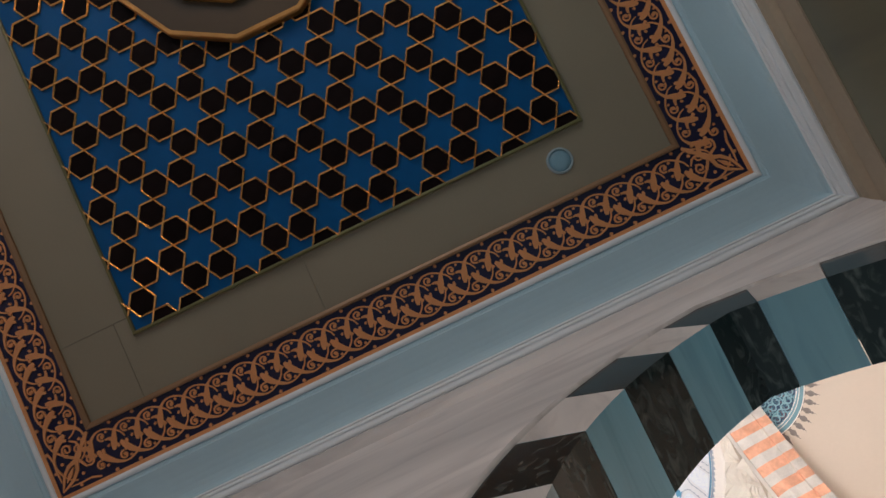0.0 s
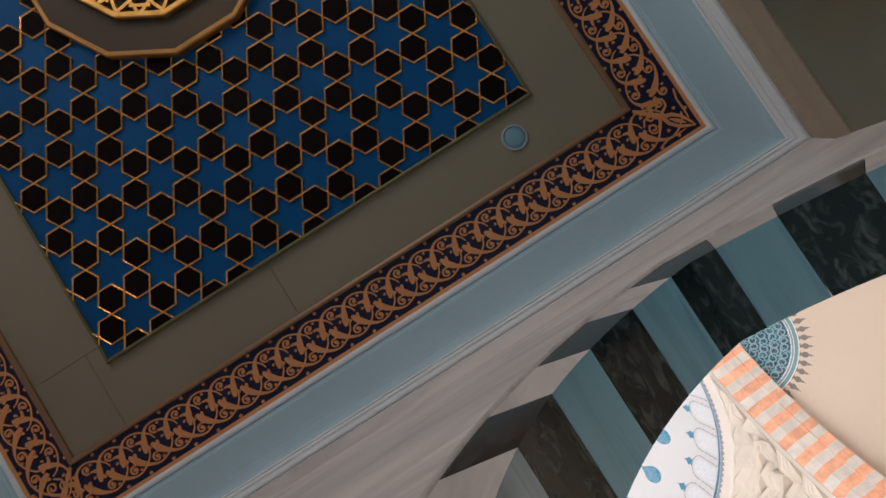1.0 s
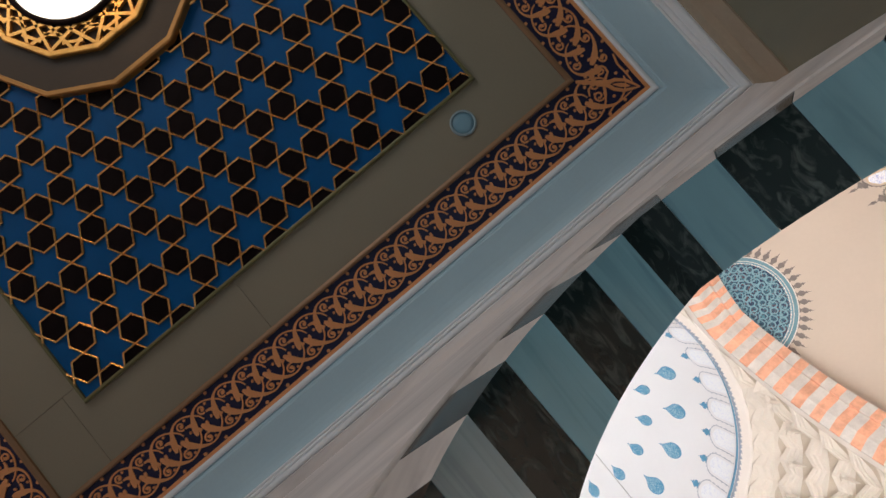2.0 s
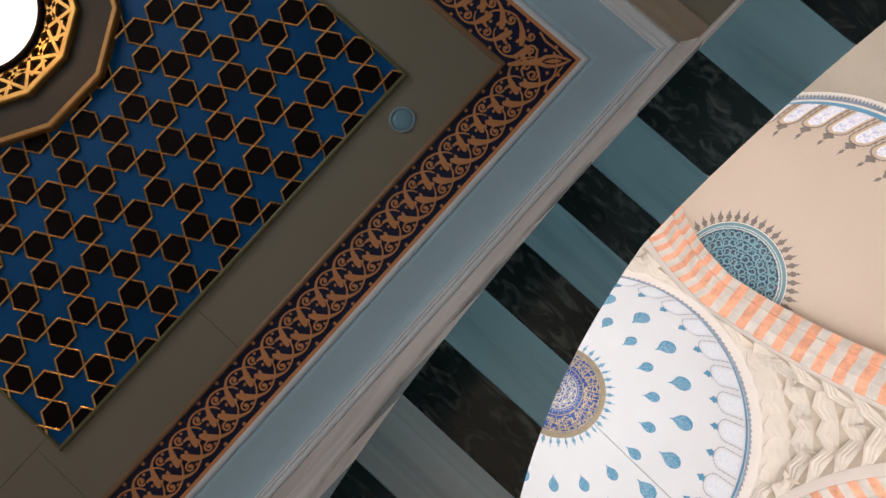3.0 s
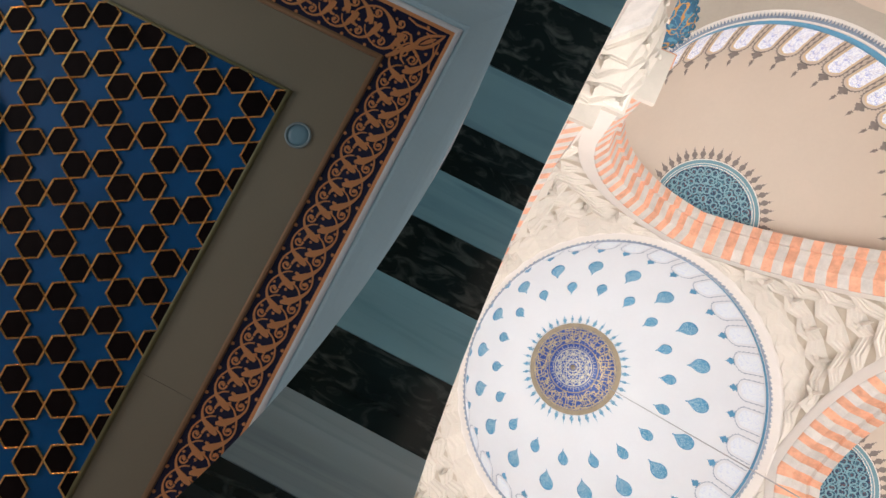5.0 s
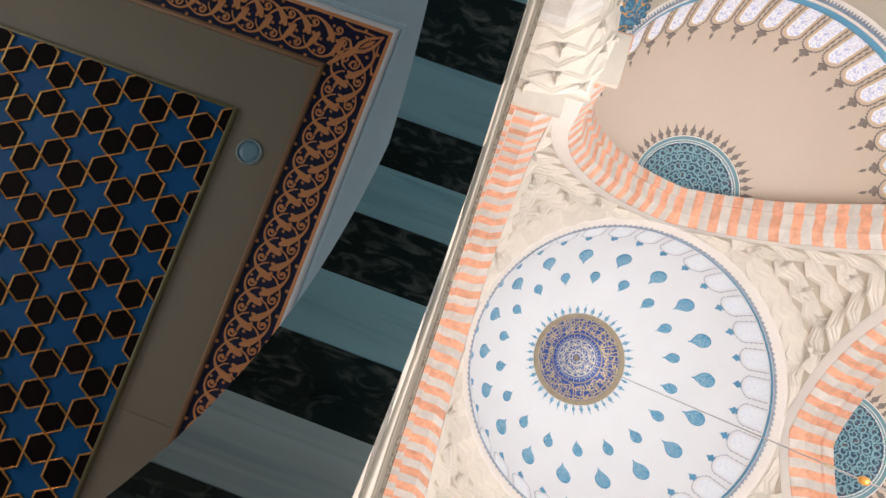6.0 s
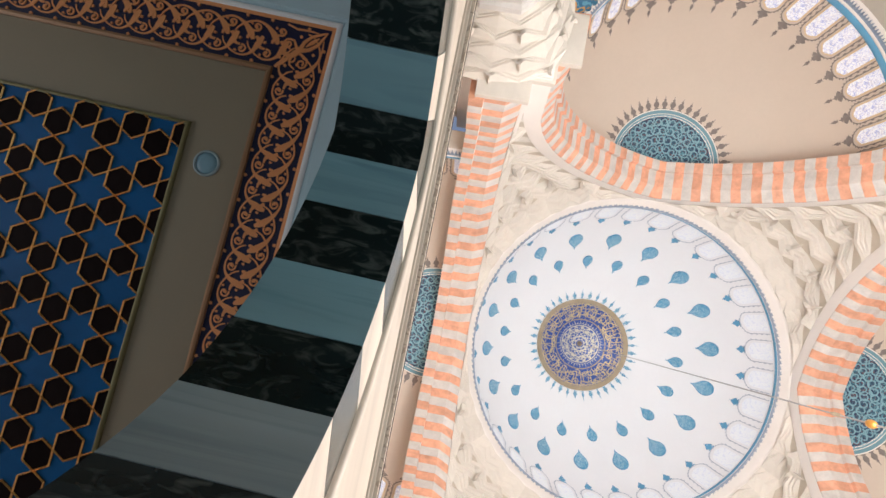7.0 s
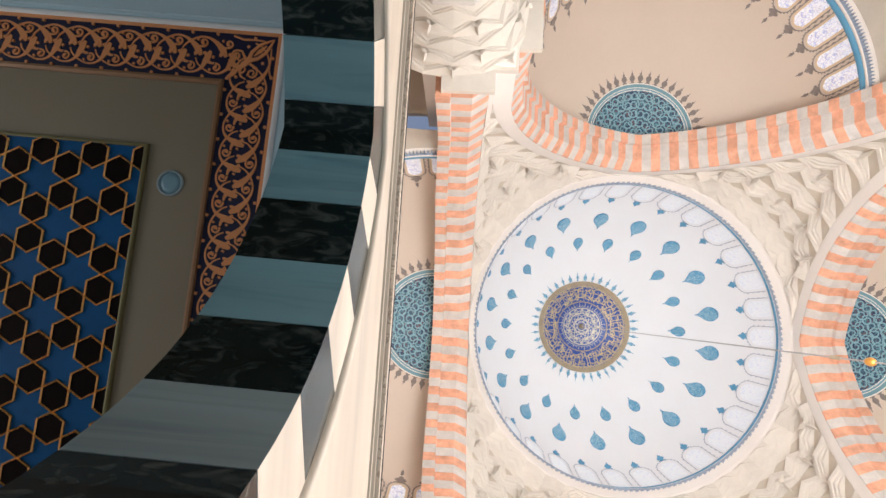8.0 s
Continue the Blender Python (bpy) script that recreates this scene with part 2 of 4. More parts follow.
def frame_mesh(name, x0, x1, y0, y1, profile, material):
    """A mitred moulding round a rectangle; profile: (outward, z) pairs."""
    v, f = [], []
    for o, z in profile:
        v += [(x0 - o, y0 - o, z), (x1 + o, y0 - o, z), (x1 + o, y1 + o, z), (x0 - o, y1 + o, z)]
    for k in range(len(profile) - 1):
        for i in range(4):
            j = (i + 1) % 4
            f.append((4 * k + i, 4 * k + j, 4 * k + 4 + j, 4 * k + 4 + i))
    return mesh_of(name, v, f, material)


def clip(poly, x0, x1, y0, y1):
    for ax, lim, sgn in ((0, x0, 1), (0, x1, -1), (1, y0, 1), (1, y1, -1)):
        out = []
        for i, p in enumerate(poly):
            q = poly[(i + 1) % len(poly)]
            a, b = sgn * (p[ax] - lim), sgn * (q[ax] - lim)
            if a >= 0:
                out.append(p)
            if (a > 0 > b) or (a < 0 < b):
                t = a / (a - b)
                out.append((p[0] + t * (q[0] - p[0]), p[1] + t * (q[1] - p[1])))
        poly = out
        if len(poly) < 3:
            return []
    return poly


def ribbon(points, widths, z0, z1, close=False):
    """Vertices and faces of a raised stroke along points in a plane."""
    v, f, n = [], [], len(points)
    for i, (x, y) in enumerate(points):
        a, b = points[max(0, i - 1)], points[min(n - 1, i + 1)]
        dx, dy = b[0] - a[0], b[1] - a[1]
        s = math.hypot(dx, dy) or 1
        w = widths[i] / 2 if isinstance(widths, (list, tuple)) else widths / 2
        px, py = -dy / s * w, dx / s * w
        v += [(x + px, y + py, z0), (x - px, y - py, z0), (x - px, y - py, z1), (x + px, y + py, z1)]
    for i in range(n - 1):
        a, b = 4 * i, 4 * i + 4
        f += [(a + 3, a + 2, b + 2, b + 3), (a, a + 3, b + 3, b), (a + 2, a + 1, b + 1, b + 2)]
    return v, f


def joined(name, parts, material):
    v, f = [], []
    for pv, pf in parts:
        k = len(v)
        v += pv
        f += [tuple(i + k for i in q) for q in pf]
    return mesh_of(name, v, f, material)


def disc(cx, cy, r, z0, z1, n=8):
    ring = [(cx + r * math.cos(2 * math.pi * i / n), cy + r * math.sin(2 * math.pi * i / n)) for i in range(n)]
    v = [(x, y, z0) for x, y in ring] + [(x, y, z1) for x, y in ring]
    return v, [tuple(range(n, 2 * n))] + [(i, (i + 1) % n, n + (i + 1) % n, n + i) for i in range(n)]


def lathe(name, profile, n, material, a0=0.0, a1=360.0, smooth=True):
    """A surface turned round z; profile: (radius, z)."""
    whole = abs(a1 - a0 - 360) < 1e-6
    cols = n if whole else n + 1
    v, f = [], []
    for r, z in profile:
        for i in range(cols):
            a = radians(a0 + (a1 - a0) * i / n)
            v.append((r * math.cos(a), r * math.sin(a), z))
    for k in range(len(profile) - 1):
        for i in range(n):
            j = (i + 1) % cols
            f.append((k * cols + i, k * cols + j, (k + 1) * cols + j, (k + 1) * cols + i))
    return mesh_of(name, v, f, material, smooth)
# ---- gallery: shell ----
ZC = 5.4                                     # ceiling
PX0, PX1, PY0, PY1 = -3.3, 0.0, -4.74, 0.0    # lacquered panel
BX, BY = 0.478, 0.4265                         # beige border
NX, NY = 0.376, 0.379                        # arabesque band
GX0, GX1, GY0 = PX0 - BX - 0.055 - NX - 0.47, PX1 + BX + NX + 0.47, PY0 - BY - NY - 0.47
WG, WM, WH = 1.28, 1.48, 1.69               # gallery face, middle and hall face of the arcade wall
struct("ceiling", box("ceiling", GX0 - 0.3, GX1 + 0.3, GY0 - 0.3, WG, ZC + 0.03, ZC + 0.35, BEIGE), "beige plastered gallery ceiling slab", "ceiling")
struct("floor", box("floor", -18, 16, -8, 28, -0.2, 0.0, FLOOR), "unseen hall floor, teal to tint the bounced light", "floor")
struct("wall_west", box("wall_west", GX0 - 0.3, GX0, GY0 - 0.3, WG, 0, ZC + 0.03, WALL), "grey veined marble gallery wall", "wall")
# unseen south wall, its wide gap assumed to let the fill lamp in
for a, b, lo, hi in ((GX0 - 0.3, -4.0, 0, ZC + 0.03), (0.7, GX1 + 0.3, 0, ZC + 0.03), (-4.0, 0.7, 3.75, ZC + 0.03)):
    struct("wall_south", box("wall_south", a, b, GY0 - 0.6, GY0 - 0.3, lo, hi, WALL), "grey veined marble gallery wall beside a wide opening", "wall")
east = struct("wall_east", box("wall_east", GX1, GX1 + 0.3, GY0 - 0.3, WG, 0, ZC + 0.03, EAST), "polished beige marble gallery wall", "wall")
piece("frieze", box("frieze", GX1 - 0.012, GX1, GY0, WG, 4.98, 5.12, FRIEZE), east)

# pointed arch between gallery and hall
AX, AZ, AW = -0.125, 2.65, 1.24
AR = 1.75
AO = AR - AW                                 # centres lie this far beyond the axis
DEPTH = 0.315


def arch_pt(r, a, side):
    """A point on the arch: r from the centre of its half, a degrees up from the springing."""
    return AX - side * (r * math.cos(radians(a)) - AO), AZ + r * math.sin(radians(a))


def apex_angle(r):
    return math.degrees(math.acos(AO / r))


def arch_line(r, n=24):
    top = apex_angle(r)
    left = [arch_pt(r, top * i / n, 1) for i in range(n + 1)]
    right = [arch_pt(r, top * i / n, -1) for i in range(n, -1, -1)]
    return left + right[1:]


def skewed(me, whole=False):
    """Turn the hall face of the arcade wall a little, in line with the hall."""
    for vert in me.vertices:
        if whole or vert.co.y > WM + 0.1:
            vert.co.y -= 0.032 * (vert.co.x + 0.3)
    return me


def wall_with_arch(name, x0, x1, z1, y0, y1, material):
    line = arch_line(AR + DEPTH)
    pts = [(x0, 0), (line[0][0], 0)] + line + [(line[-1][0], 0), (x1, 0), (x1, z1), (AX, z1), (x0, z1)]
    n = len(pts)
    v = [(x, y0, z) for x, z in pts] + [(x, y1, z) for x, z in pts]
    half = 2 + len(line) // 2                # the crown
    left = list(range(0, half + 1)) + [n - 2, n - 1]
    right = list(range(half, n - 1))
    f = [tuple(left), tuple(right), tuple(n + i for i in reversed(left)), tuple(n + i for i in reversed(right))]
    f += [(i, n + i, n + (i + 1) % n, (i + 1) % n) for i in range(n)]
    return fixed(mesh_of(name, v, f, material))


wall_n = struct("wall_north", wall_with_arch("wall_north", GX0 - 0.3, GX1 + 0.3, 5.75, WG, WM, WALL), "grey veined marble wall with a pointed arch", "wall")
wall_h = struct("wall_hall", skewed(wall_with_arch("wall_hall", -10.5, 8.6, 5.33, WM, WH, HALLWALL), True), "cream marble hall wall with a pointed arch", "wall")


def voussoir(a0, a1, side, material, n=3):
    line = [(arch_pt(AR, a0 + (a1 - a0) * i / n, side), arch_pt(AR + DEPTH, a0 + (a1 - a0) * i / n, side)) for i in range(n + 1)]
    ring = [p for p, _ in line] + [q for _, q in reversed(line)]
    v = [(x, WG - 0.008, z) for x, z in ring] + [(x, WH + 0.008, z) for x, z in ring]
    k = len(ring)
    f = [tuple(range(k)), tuple(range(2 * k - 1, k - 1, -1))] + [(i, k + i, k + (i + 1) % k, (i + 1) % k) for i in range(k)]
    me = mesh_of("voussoir", v, f, material)
    if material in (SLATE, SLATE_LIT):             # paler stone on the wall faces stands in for the light on them
        me.materials.append(PALE)
        me.materials.append(HALLWALL)
        me.polygons[0].material_index, me.polygons[1].material_index = 1, 2
    return skewed(fixed(me))


arch = thing("pointed_arch", "pointed arch of alternating dark green and blue-grey marble blocks", "arch")
top = apex_angle(AR)
key = 69.0
ring = [arch_pt(AR, key, 1), arch_pt(AR, top, 1), arch_pt(AR, key, -1), arch_pt(AR + DEPTH, key, -1), (AX, AZ + math.sqrt((AR + DEPTH) ** 2 - AO ** 2)), arch_pt(AR + DEPTH, key, 1)]
kv = [(x, WG - 0.008, z) for x, z in ring] + [(x, WH + 0.008, z) for x, z in ring]
kf = [(0, 1, 4, 5), (1, 2, 3, 4), (11, 10, 7, 6), (10, 9, 8, 7)] + [(i, 6 + i, 6 + (i + 1) % 6, (i + 1) % 6) for i in range(6)]
piece("voussoir", skewed(fixed(mesh_of("keystone", kv, kf, GREEN))), arch, label="dark green V-shaped keystone")
for side in (1, -1):
    a = key
    for i in range(7):
        b = max(a - (9.2 if i == 0 else 10.95), 0)
        if a - b > 1:
            piece("voussoir", voussoir(b + 0.06, a - 0.06, side, (SLATE_LIT if i >= 4 else SLATE) if i % 2 == 0 else GREEN), arch)
        a = b
    for k in range(8):                       # jambs
        x = arch_pt(AR, 0, side)[0]
        xo = arch_pt(AR + DEPTH, 0, side)[0]
        piece("voussoir", skewed(box("jamb_block", min(x, xo), max(x, xo), WG - 0.008, WH + 0.008, AZ - 0.332 * (k + 1) + 0.003, AZ - 0.332 * k, GREEN if k % 2 else SLATE_LIT)), arch)


def arch_moulding(name, r, y, out, w, material):
    """A rounded rib that follows the arch on a wall face."""
    v, f = [], []
    prof = [(0, 0), (0.1, 0.6), (0.35, 1), (0.65, 1), (0.9, 0.6), (1, 0)]
    lines = [arch_line(r + w * a) for a, _ in prof]
    for (a, o), line in zip(prof, lines):
        v += [(x, y + out * o, z) for x, z in [(line[0][0], 0)] + line + [(line[-1][0], 0)]]
    n = len(lines[0]) + 2
    for k in range(len(prof) - 1):
        f += [(k * n + i, k * n + i + 1, (k + 1) * n + i + 1, (k + 1) * n + i) for i in range(n - 1)]
    return fixed(mesh_of(name, v, f, material, True))


piece("moulding", arch_moulding("moulding", AR + DEPTH, WG, -0.022, 0.035, PALE), arch, label="pale rounded moulding")
piece("moulding", skewed(arch_moulding("moulding", AR + DEPTH + 0.01, WH, 0.03, 0.05, HALLWALL)), arch, label="cream rounded moulding")

# crowning cornice of the hall wall
v, f = [], []
prof = [(WH, 5.10), (WH + 0.012, 5.105), (WH + 0.014, 5.13), (WH + 0.032, 5.14), (WH + 0.034, 5.165), (WH + 0.05, 5.17), (WH + 0.055, 5.24), (WH + 0.055, 5.30), (WH, 5.335)]
for y, z in prof:
    v += [(-10.5, y, z), (8.6, y, z)]
f = [(2 * k, 2 * k + 1, 2 * k + 3, 2 * k + 2) for k in range(len(prof) - 1)]
cor = struct("cornice", skewed(mesh_of("cornice", v, f, HALLWALL)), "cream stone cornice crowning the hall wall", "cornice")
CARVED = inked("carved_marble", (0.66, 0.57, 0.49), [((0.44, 0.36, 0.30), 1.0)], 14, (0.44, 0.52), 0.5, 1.5)
piece("carved_strip", skewed(box("carved_strip", -10.5, 8.6, WH + 0.036, WH + 0.0575, 5.166, 5.236, CARVED)), cor, label="carved leaf strip")
# the shadow gap above the cornice, drawn as a dark strip
piece("edge_strip", skewed(box("edge_strip", -10.5, 8.6, WH + 0.05, WH + 0.060, 5.268, 5.280, GREEN)), cor, label="dark strip drawn for the shadow gap")
struct("gallery_roof", box("gallery_roof", -10.5, 8.6, -7.0, 1.45, 5.76, 5.98, HALLWALL), "upper gallery floor slab", "slab")

# ---- gallery: ceiling work ----
ZP = ZC - 0.010                              # face of the panel
panel = thing("ceiling_panel", "blue lacquered ceiling panel with gilt star and hexagon lattice", "ceiling panel")
piece("ground", box("ground", PX0, PX1, PY0, PY1, ZP, ZC + 0.03, BLUE), panel, label="blue lacquer ground")
piece("rim", frame_mesh("rim", PX0, PX1, PY0, PY1, [(-0.012, ZP), (-0.012, ZP - 0.016), (-0.006, ZP - 0.018), (0.006, ZP - 0.018), (0.012, ZP - 0.010), (0.014, ZC + 0.01)], OLIVE), panel, label="olive gilt rim")
D = 0.3445
HR = D / (2 * math.sqrt(3))
SX, SY = 0.014, 0.176
hexes = []
for i in range(-14, 3):
    for j in range(-16, 12):
        sx, sy = SX + i * D * math.sqrt(3) / 2, SY + j * D + (i % 2) * D / 2
        for dx, dy in ((D / math.sqrt(3), 0), (D / (2 * math.sqrt(3)), D / 2)):
            hexes.append((sx + dx, sy + dy))
CELL = [(math.cos(radians(60 * k)), math.sin(radians(60 * k))) for k in range(6)]
full = prism("hexagon", [(HR * 0.985 * x, HR * 0.985 * y) for x, y in CELL], -0.008, 0.0, DARK)


def strap_quads(cx, cy, r, w):
    out = []
    for k in range(6):
        (x0, y0), (x1, y1) = CELL[k], CELL[(k + 1) % 6]
        o, i = (r + w / 1.732), (r - w / 1.732)
        out.append([(cx + o * x0, cy + o * y0), (cx + o * x1, cy + o * y1), (cx + i * x1, cy + i * y1), (cx + i * x0, cy + i * y0)])
    return out


def strap_mesh(quads, z0, z1):
    """Ridged gilt bars: each quad gets a raised middle line."""
    parts = []
    for q in quads:
        n = len(q)
        if n == 4:
            (a, b, c, d), zs = q, z0 + 0.55 * (z1 - z0)
            m = ((a[0] + d[0]) / 2, (a[1] + d[1]) / 2), ((b[0] + c[0]) / 2, (b[1] + c[1]) / 2)
            v = [(*p, z0) for p in q] + [(*p, zs) for p in q] + [(*m[0], z1), (*m[1], z1)]
            parts.append((v, [(4, 5, 9, 8), (8, 9, 6, 7), (0, 1, 5, 4), (2, 3, 7, 6), (0, 4, 8, 7, 3), (1, 2, 6, 9, 5)]))
        else:
            parts.append(([(x, y, z0) for x, y in q] + [(x, y, z1) for x, y in q],
                          [tuple(range(n, 2 * n))] + [(i, (i + 1) % n, n + (i + 1) % n, n + i) for i in range(n)]))
    return fixed(joined("strap", parts, GOLD))


STRAP = 0.013
whole_strap = strap_mesh(strap_quads(0, 0, HR, STRAP), 0.0, -0.019)
OCX, OCY, OCA = -1.60, -2.37, 0.875          # ceiling lamp: centre and apothem
for cx, cy in hexes:
    if math.hypot(cx - OCX, cy - OCY) < OCA - HR:
        continue
    inside = PX0 + HR < cx < PX1 - HR and PY0 + HR < cy < PY1 - HR
    if inside:
        h = piece("hexagon", full, panel, pose(cx, cy, ZP - 0.001))
        piece("strap", whole_strap, h)
        continue
    poly = clip([(cx + HR * 0.985 * x, cy + HR * 0.985 * y) for x, y in CELL], PX0, PX1, PY0, PY1)
    quads = [q for q in (clip(q, PX0, PX1, PY0, PY1) for q in strap_quads(cx, cy, HR, STRAP)) if q]
    h = None
    if poly:
        h = piece("hexagon", prism("hexagon_cut", poly, ZP - 0.009, ZP - 0.001, DARK), panel)
    if quads:
        piece("strap", strap_mesh(quads, ZP - 0.001, ZP - 0.020), h or panel)

# beige boards with open joints
bx0, bx1, by0, by1 = PX0 - 0.01, PX1 + 0.01, PY0 - 0.01, PY1 + 0.01
ox0, ox1, oy0, oy1 = PX0 - BX - 0.055, PX1 + BX, PY0 - BY, PY1 + BY
boards = tagged(new("border_boards"), "beige painted boards round the ceiling panel", "ceiling border", "", "structure")
G = 0.0015
cuts_x = [ox0, -3.42, -2.07, ox1]
for a, b in zip(cuts_x, cuts_x[1:]):
    piece("board", box("board", a + G, b - G, -0.12 + G if a == ox0 else by1, oy1, ZC, ZC + 0.03, BEIGE), boards)
    piece("board", box("board", a + G, b - G, oy0, by0, ZC, ZC + 0.03, BEIGE), boards)
for x0, x1 in ((ox0, bx0), (bx1, ox1)):
    for a, b in ((by0, -2.6), (-2.6, -0.12), (-0.12, by1)) if x0 == ox0 else ((by0, -2.6), (-2.6, by1)):
        piece("board", box("board", -3.42 + G if b == by1 and x0 == ox0 else x0, x1, a + G, b if b == by1 else b - G, ZC, ZC + 0.03, BEIGE), boards)

# arabesque band
band = thing("arabesque_band", "navy band with copper-coloured interlaced leaf scrolls", "ceiling band")
qx0, qx1, qy0, qy1 = ox0 - NX, ox1 + NX, oy0 - NY, oy1 + NY
piece("ground", frame_mesh("ground", ox0, ox1, oy0, oy1, [(0, ZC + 0.01), (0, ZC - 0.004), (NX, ZC - 0.004), (NX, ZC + 0.01)], NAVY), band, label="dark navy ground")
piece("inner_rim", frame_mesh("inner_rim", ox0, ox1, oy0, oy1, [(-0.014, ZC), (-0.014, ZC - 0.016), (0.004, ZC - 0.028), (0.02, ZC - 0.028), (0.024, ZC - 0.01), (0.024, ZC)], BROWN), band, label="brown inner moulding")
piece("outer_rim", frame_mesh("outer_rim", ox0, ox1, oy0, oy1, [(NX - 0.020, ZC), (NX - 0.020, ZC - 0.010), (NX + 0.004, ZC - 0.014), (NX + 0.006, ZC)], COPPER), band, label="copper outer border")
P = 0.174
MID = 0.190                                  # middle line of the scroll field


def spiral(cx, cy, r0, r1, a0, turns, n=12):
    return [(cx + (r0 + (r1 - r0) * i / n) * math.cos(radians(a0 + 360 * turns * i / n)), cy + (r0 + (r1 - r0) * i / n) * math.sin(radians(a0 + 360 * turns * i / n))) for i in range(n + 1)]


def smoothed(keys, n=4):
    """Catmull-Rom through (u, v, width) keys."""
    out = []
    for i in range(len(keys) - 1):
        p0, p1, p2, p3 = keys[max(0, i - 1)], keys[i], keys[i + 1], keys[min(len(keys) - 1, i + 2)]
        for s in range(n):
            t = s / n
            out.append(tuple(0.5 * (2 * b + (c - a) * t + (2 * a - 5 * b + 4 * c - d) * t * t + (3 * b - a - 3 * c + d) * t ** 3) for a, b, c, d in zip(p0, p1, p2, p3)))
    return out + [tuple(keys[-1])]


def half_motif(flip, shift, z):
    """One scroll: a half-leaf that runs over the edge of the field as a thinning stem, a curl and dots (centimetres)."""
    leaf = [(-3.5, 3.0, 1.8), (-2.9, 1.2, 3.2), (-2.2, -1.0, 4.1), (-1.0, -3.9, 4.0), (0.2, -6.8, 3.0), (1.6, -9.4, 2.1), (5.4, -12.2, 1.35), (9.6, -12.9, 1.15), (13.6, -12.1, 1.15), (18.0, -9.8, 1.15), (22.0, -6.4, 1.0), (23.8, -2.6, 0.85)]
    if flip:                                 # the leaf on the outer side leans further over
        leaf = [(-7.8, 0.9, 1.8), (-6.8, -0.8, 3.2), (-5.5, -3.0, 4.2), (-3.4, -5.8, 4.1), (-0.6, -8.4, 3.0), (2.6, -10.6, 2.1), (6.6, -12.3, 1.35), (10.4, -12.6, 1.15), (14.9, -11.2, 1.15), (18.6, -8.9, 1.15), (22.0, -5.5, 1.0), (23.6, -1.6, 0.85)]
    prong = [(-5.6, -2.8, 2.4), (-4.0, -0.9, 2.2), (-3.6, 1.0, 1.2)] if flip else [(-2.0, -1.6, 2.4), (-0.4, 0.4, 2.2), (0.5, 2.4, 1.2)]
    tendril = [(-3.8, -4.8, 3.2), (-6.0, -5.4, 1.8), (-7.4, -5.7, 1.3)] if flip else [(-1.2, -3.6, 3.4), (-4.2, -5.4, 1.9), (-6.9, -5.7, 1.3)]
    curl = [(-8.2 + (3.1 - 2.2 * i / 14) * math.cos(radians(70 + 430 * i / 14)) - 0.4, -8.6 + (3.0 - 2.1 * i / 14) * math.sin(radians(70 + 430 * i / 14)), 1.25 - 0.35 * i / 14) for i in range(15)]
    dots = [(0.0, -15.4, 1.15), (-8.2, -8.6, 0.9), (-4.4, -10.4, 0.9), (0.9, 1.2, 0.8), (-5.6, -1.6, 0.8)]
    parts = []
    s = -1 if flip else 1
    for k, keys in enumerate((leaf, prong, tendril, curl)):
        pts = smoothed(keys) if len(keys) < 15 else keys
        if flip:
            pts = pts[::-1]
        parts.append(ribbon([(shift + 0.01 * u, MID + 0.01 * s * v) for u, v, _ in pts], [0.01 * w for _, _, w in pts], 0.0, z - 0.0004 * k))
    for u, v, r in dots:
        parts.append(disc(shift + 0.01 * u, MID + 0.01 * s * v, 0.01 * r, 0.0, z - 0.003))
    return parts


scroll = joined("scroll", half_motif(False, 0.0, -0.006) + half_motif(True, 0.105, -0.0085), COPPER)
almond = [ribbon([(0.17, 0.17), (0.19, 0.235), (0.235, 0.285), (0.285, 0.31), (0.332, 0.332)], [0.03, 0.024, 0.02, 0.016, 0.006], 0, -0.009),
          ribbon([(0.17, 0.17), (0.235, 0.19), (0.285, 0.235), (0.31, 0.285), (0.332, 0.332)], [0.03, 0.024, 0.02, 0.016, 0.006], 0, -0.0085),
          ribbon([(0.205, 0.205), (0.245, 0.245), (0.285, 0.285)], [0.004, 0.03, 0.006], 0, -0.008)]
bud = [ribbon([(0.03, 0.03), (0.07, 0.075), (0.11, 0.11), (0.145, 0.145), (0.18, 0.18)], [0.01, 0.034, 0.018, 0.044, 0.03], 0, -0.0088)]
side_curls = []
for swap in (False, True):
    for pts, wd in (([(0.165, 0.155), (0.14, 0.20), (0.12, 0.235), (0.085, 0.24)], [0.02, 0.018, 0.014, 0.012]), (spiral(0.085, 0.205, 0.035, 0.010, 90, 1.2), 0.012),
                    ([(0.05, 0.34), (0.12, 0.318), (0.20, 0.322), (0.27, 0.318)], [0.011, 0.013, 0.012, 0.006]), ([(0.11, 0.115), (0.06, 0.13), (0.035, 0.17)], [0.018, 0.014, 0.008])):
        pts = [(y, x) for x, y in pts] if swap else pts
        side_curls.append(ribbon(pts[::-1] if swap else pts, wd[::-1] if swap and isinstance(wd, list) else wd, 0, -0.0075 - 0.0003 * swap))
corner_dots = [disc(x, y, 0.011, 0, -0.008) for x, y in ((0.05, 0.10), (0.10, 0.05), (0.335, 0.20), (0.20, 0.335), (0.16, 0.27), (0.27, 0.16))]
corner_leaf = joined("corner_leaf", almond + bud + side_curls + corner_dots, COPPER)
ZB = ZC - 0.004
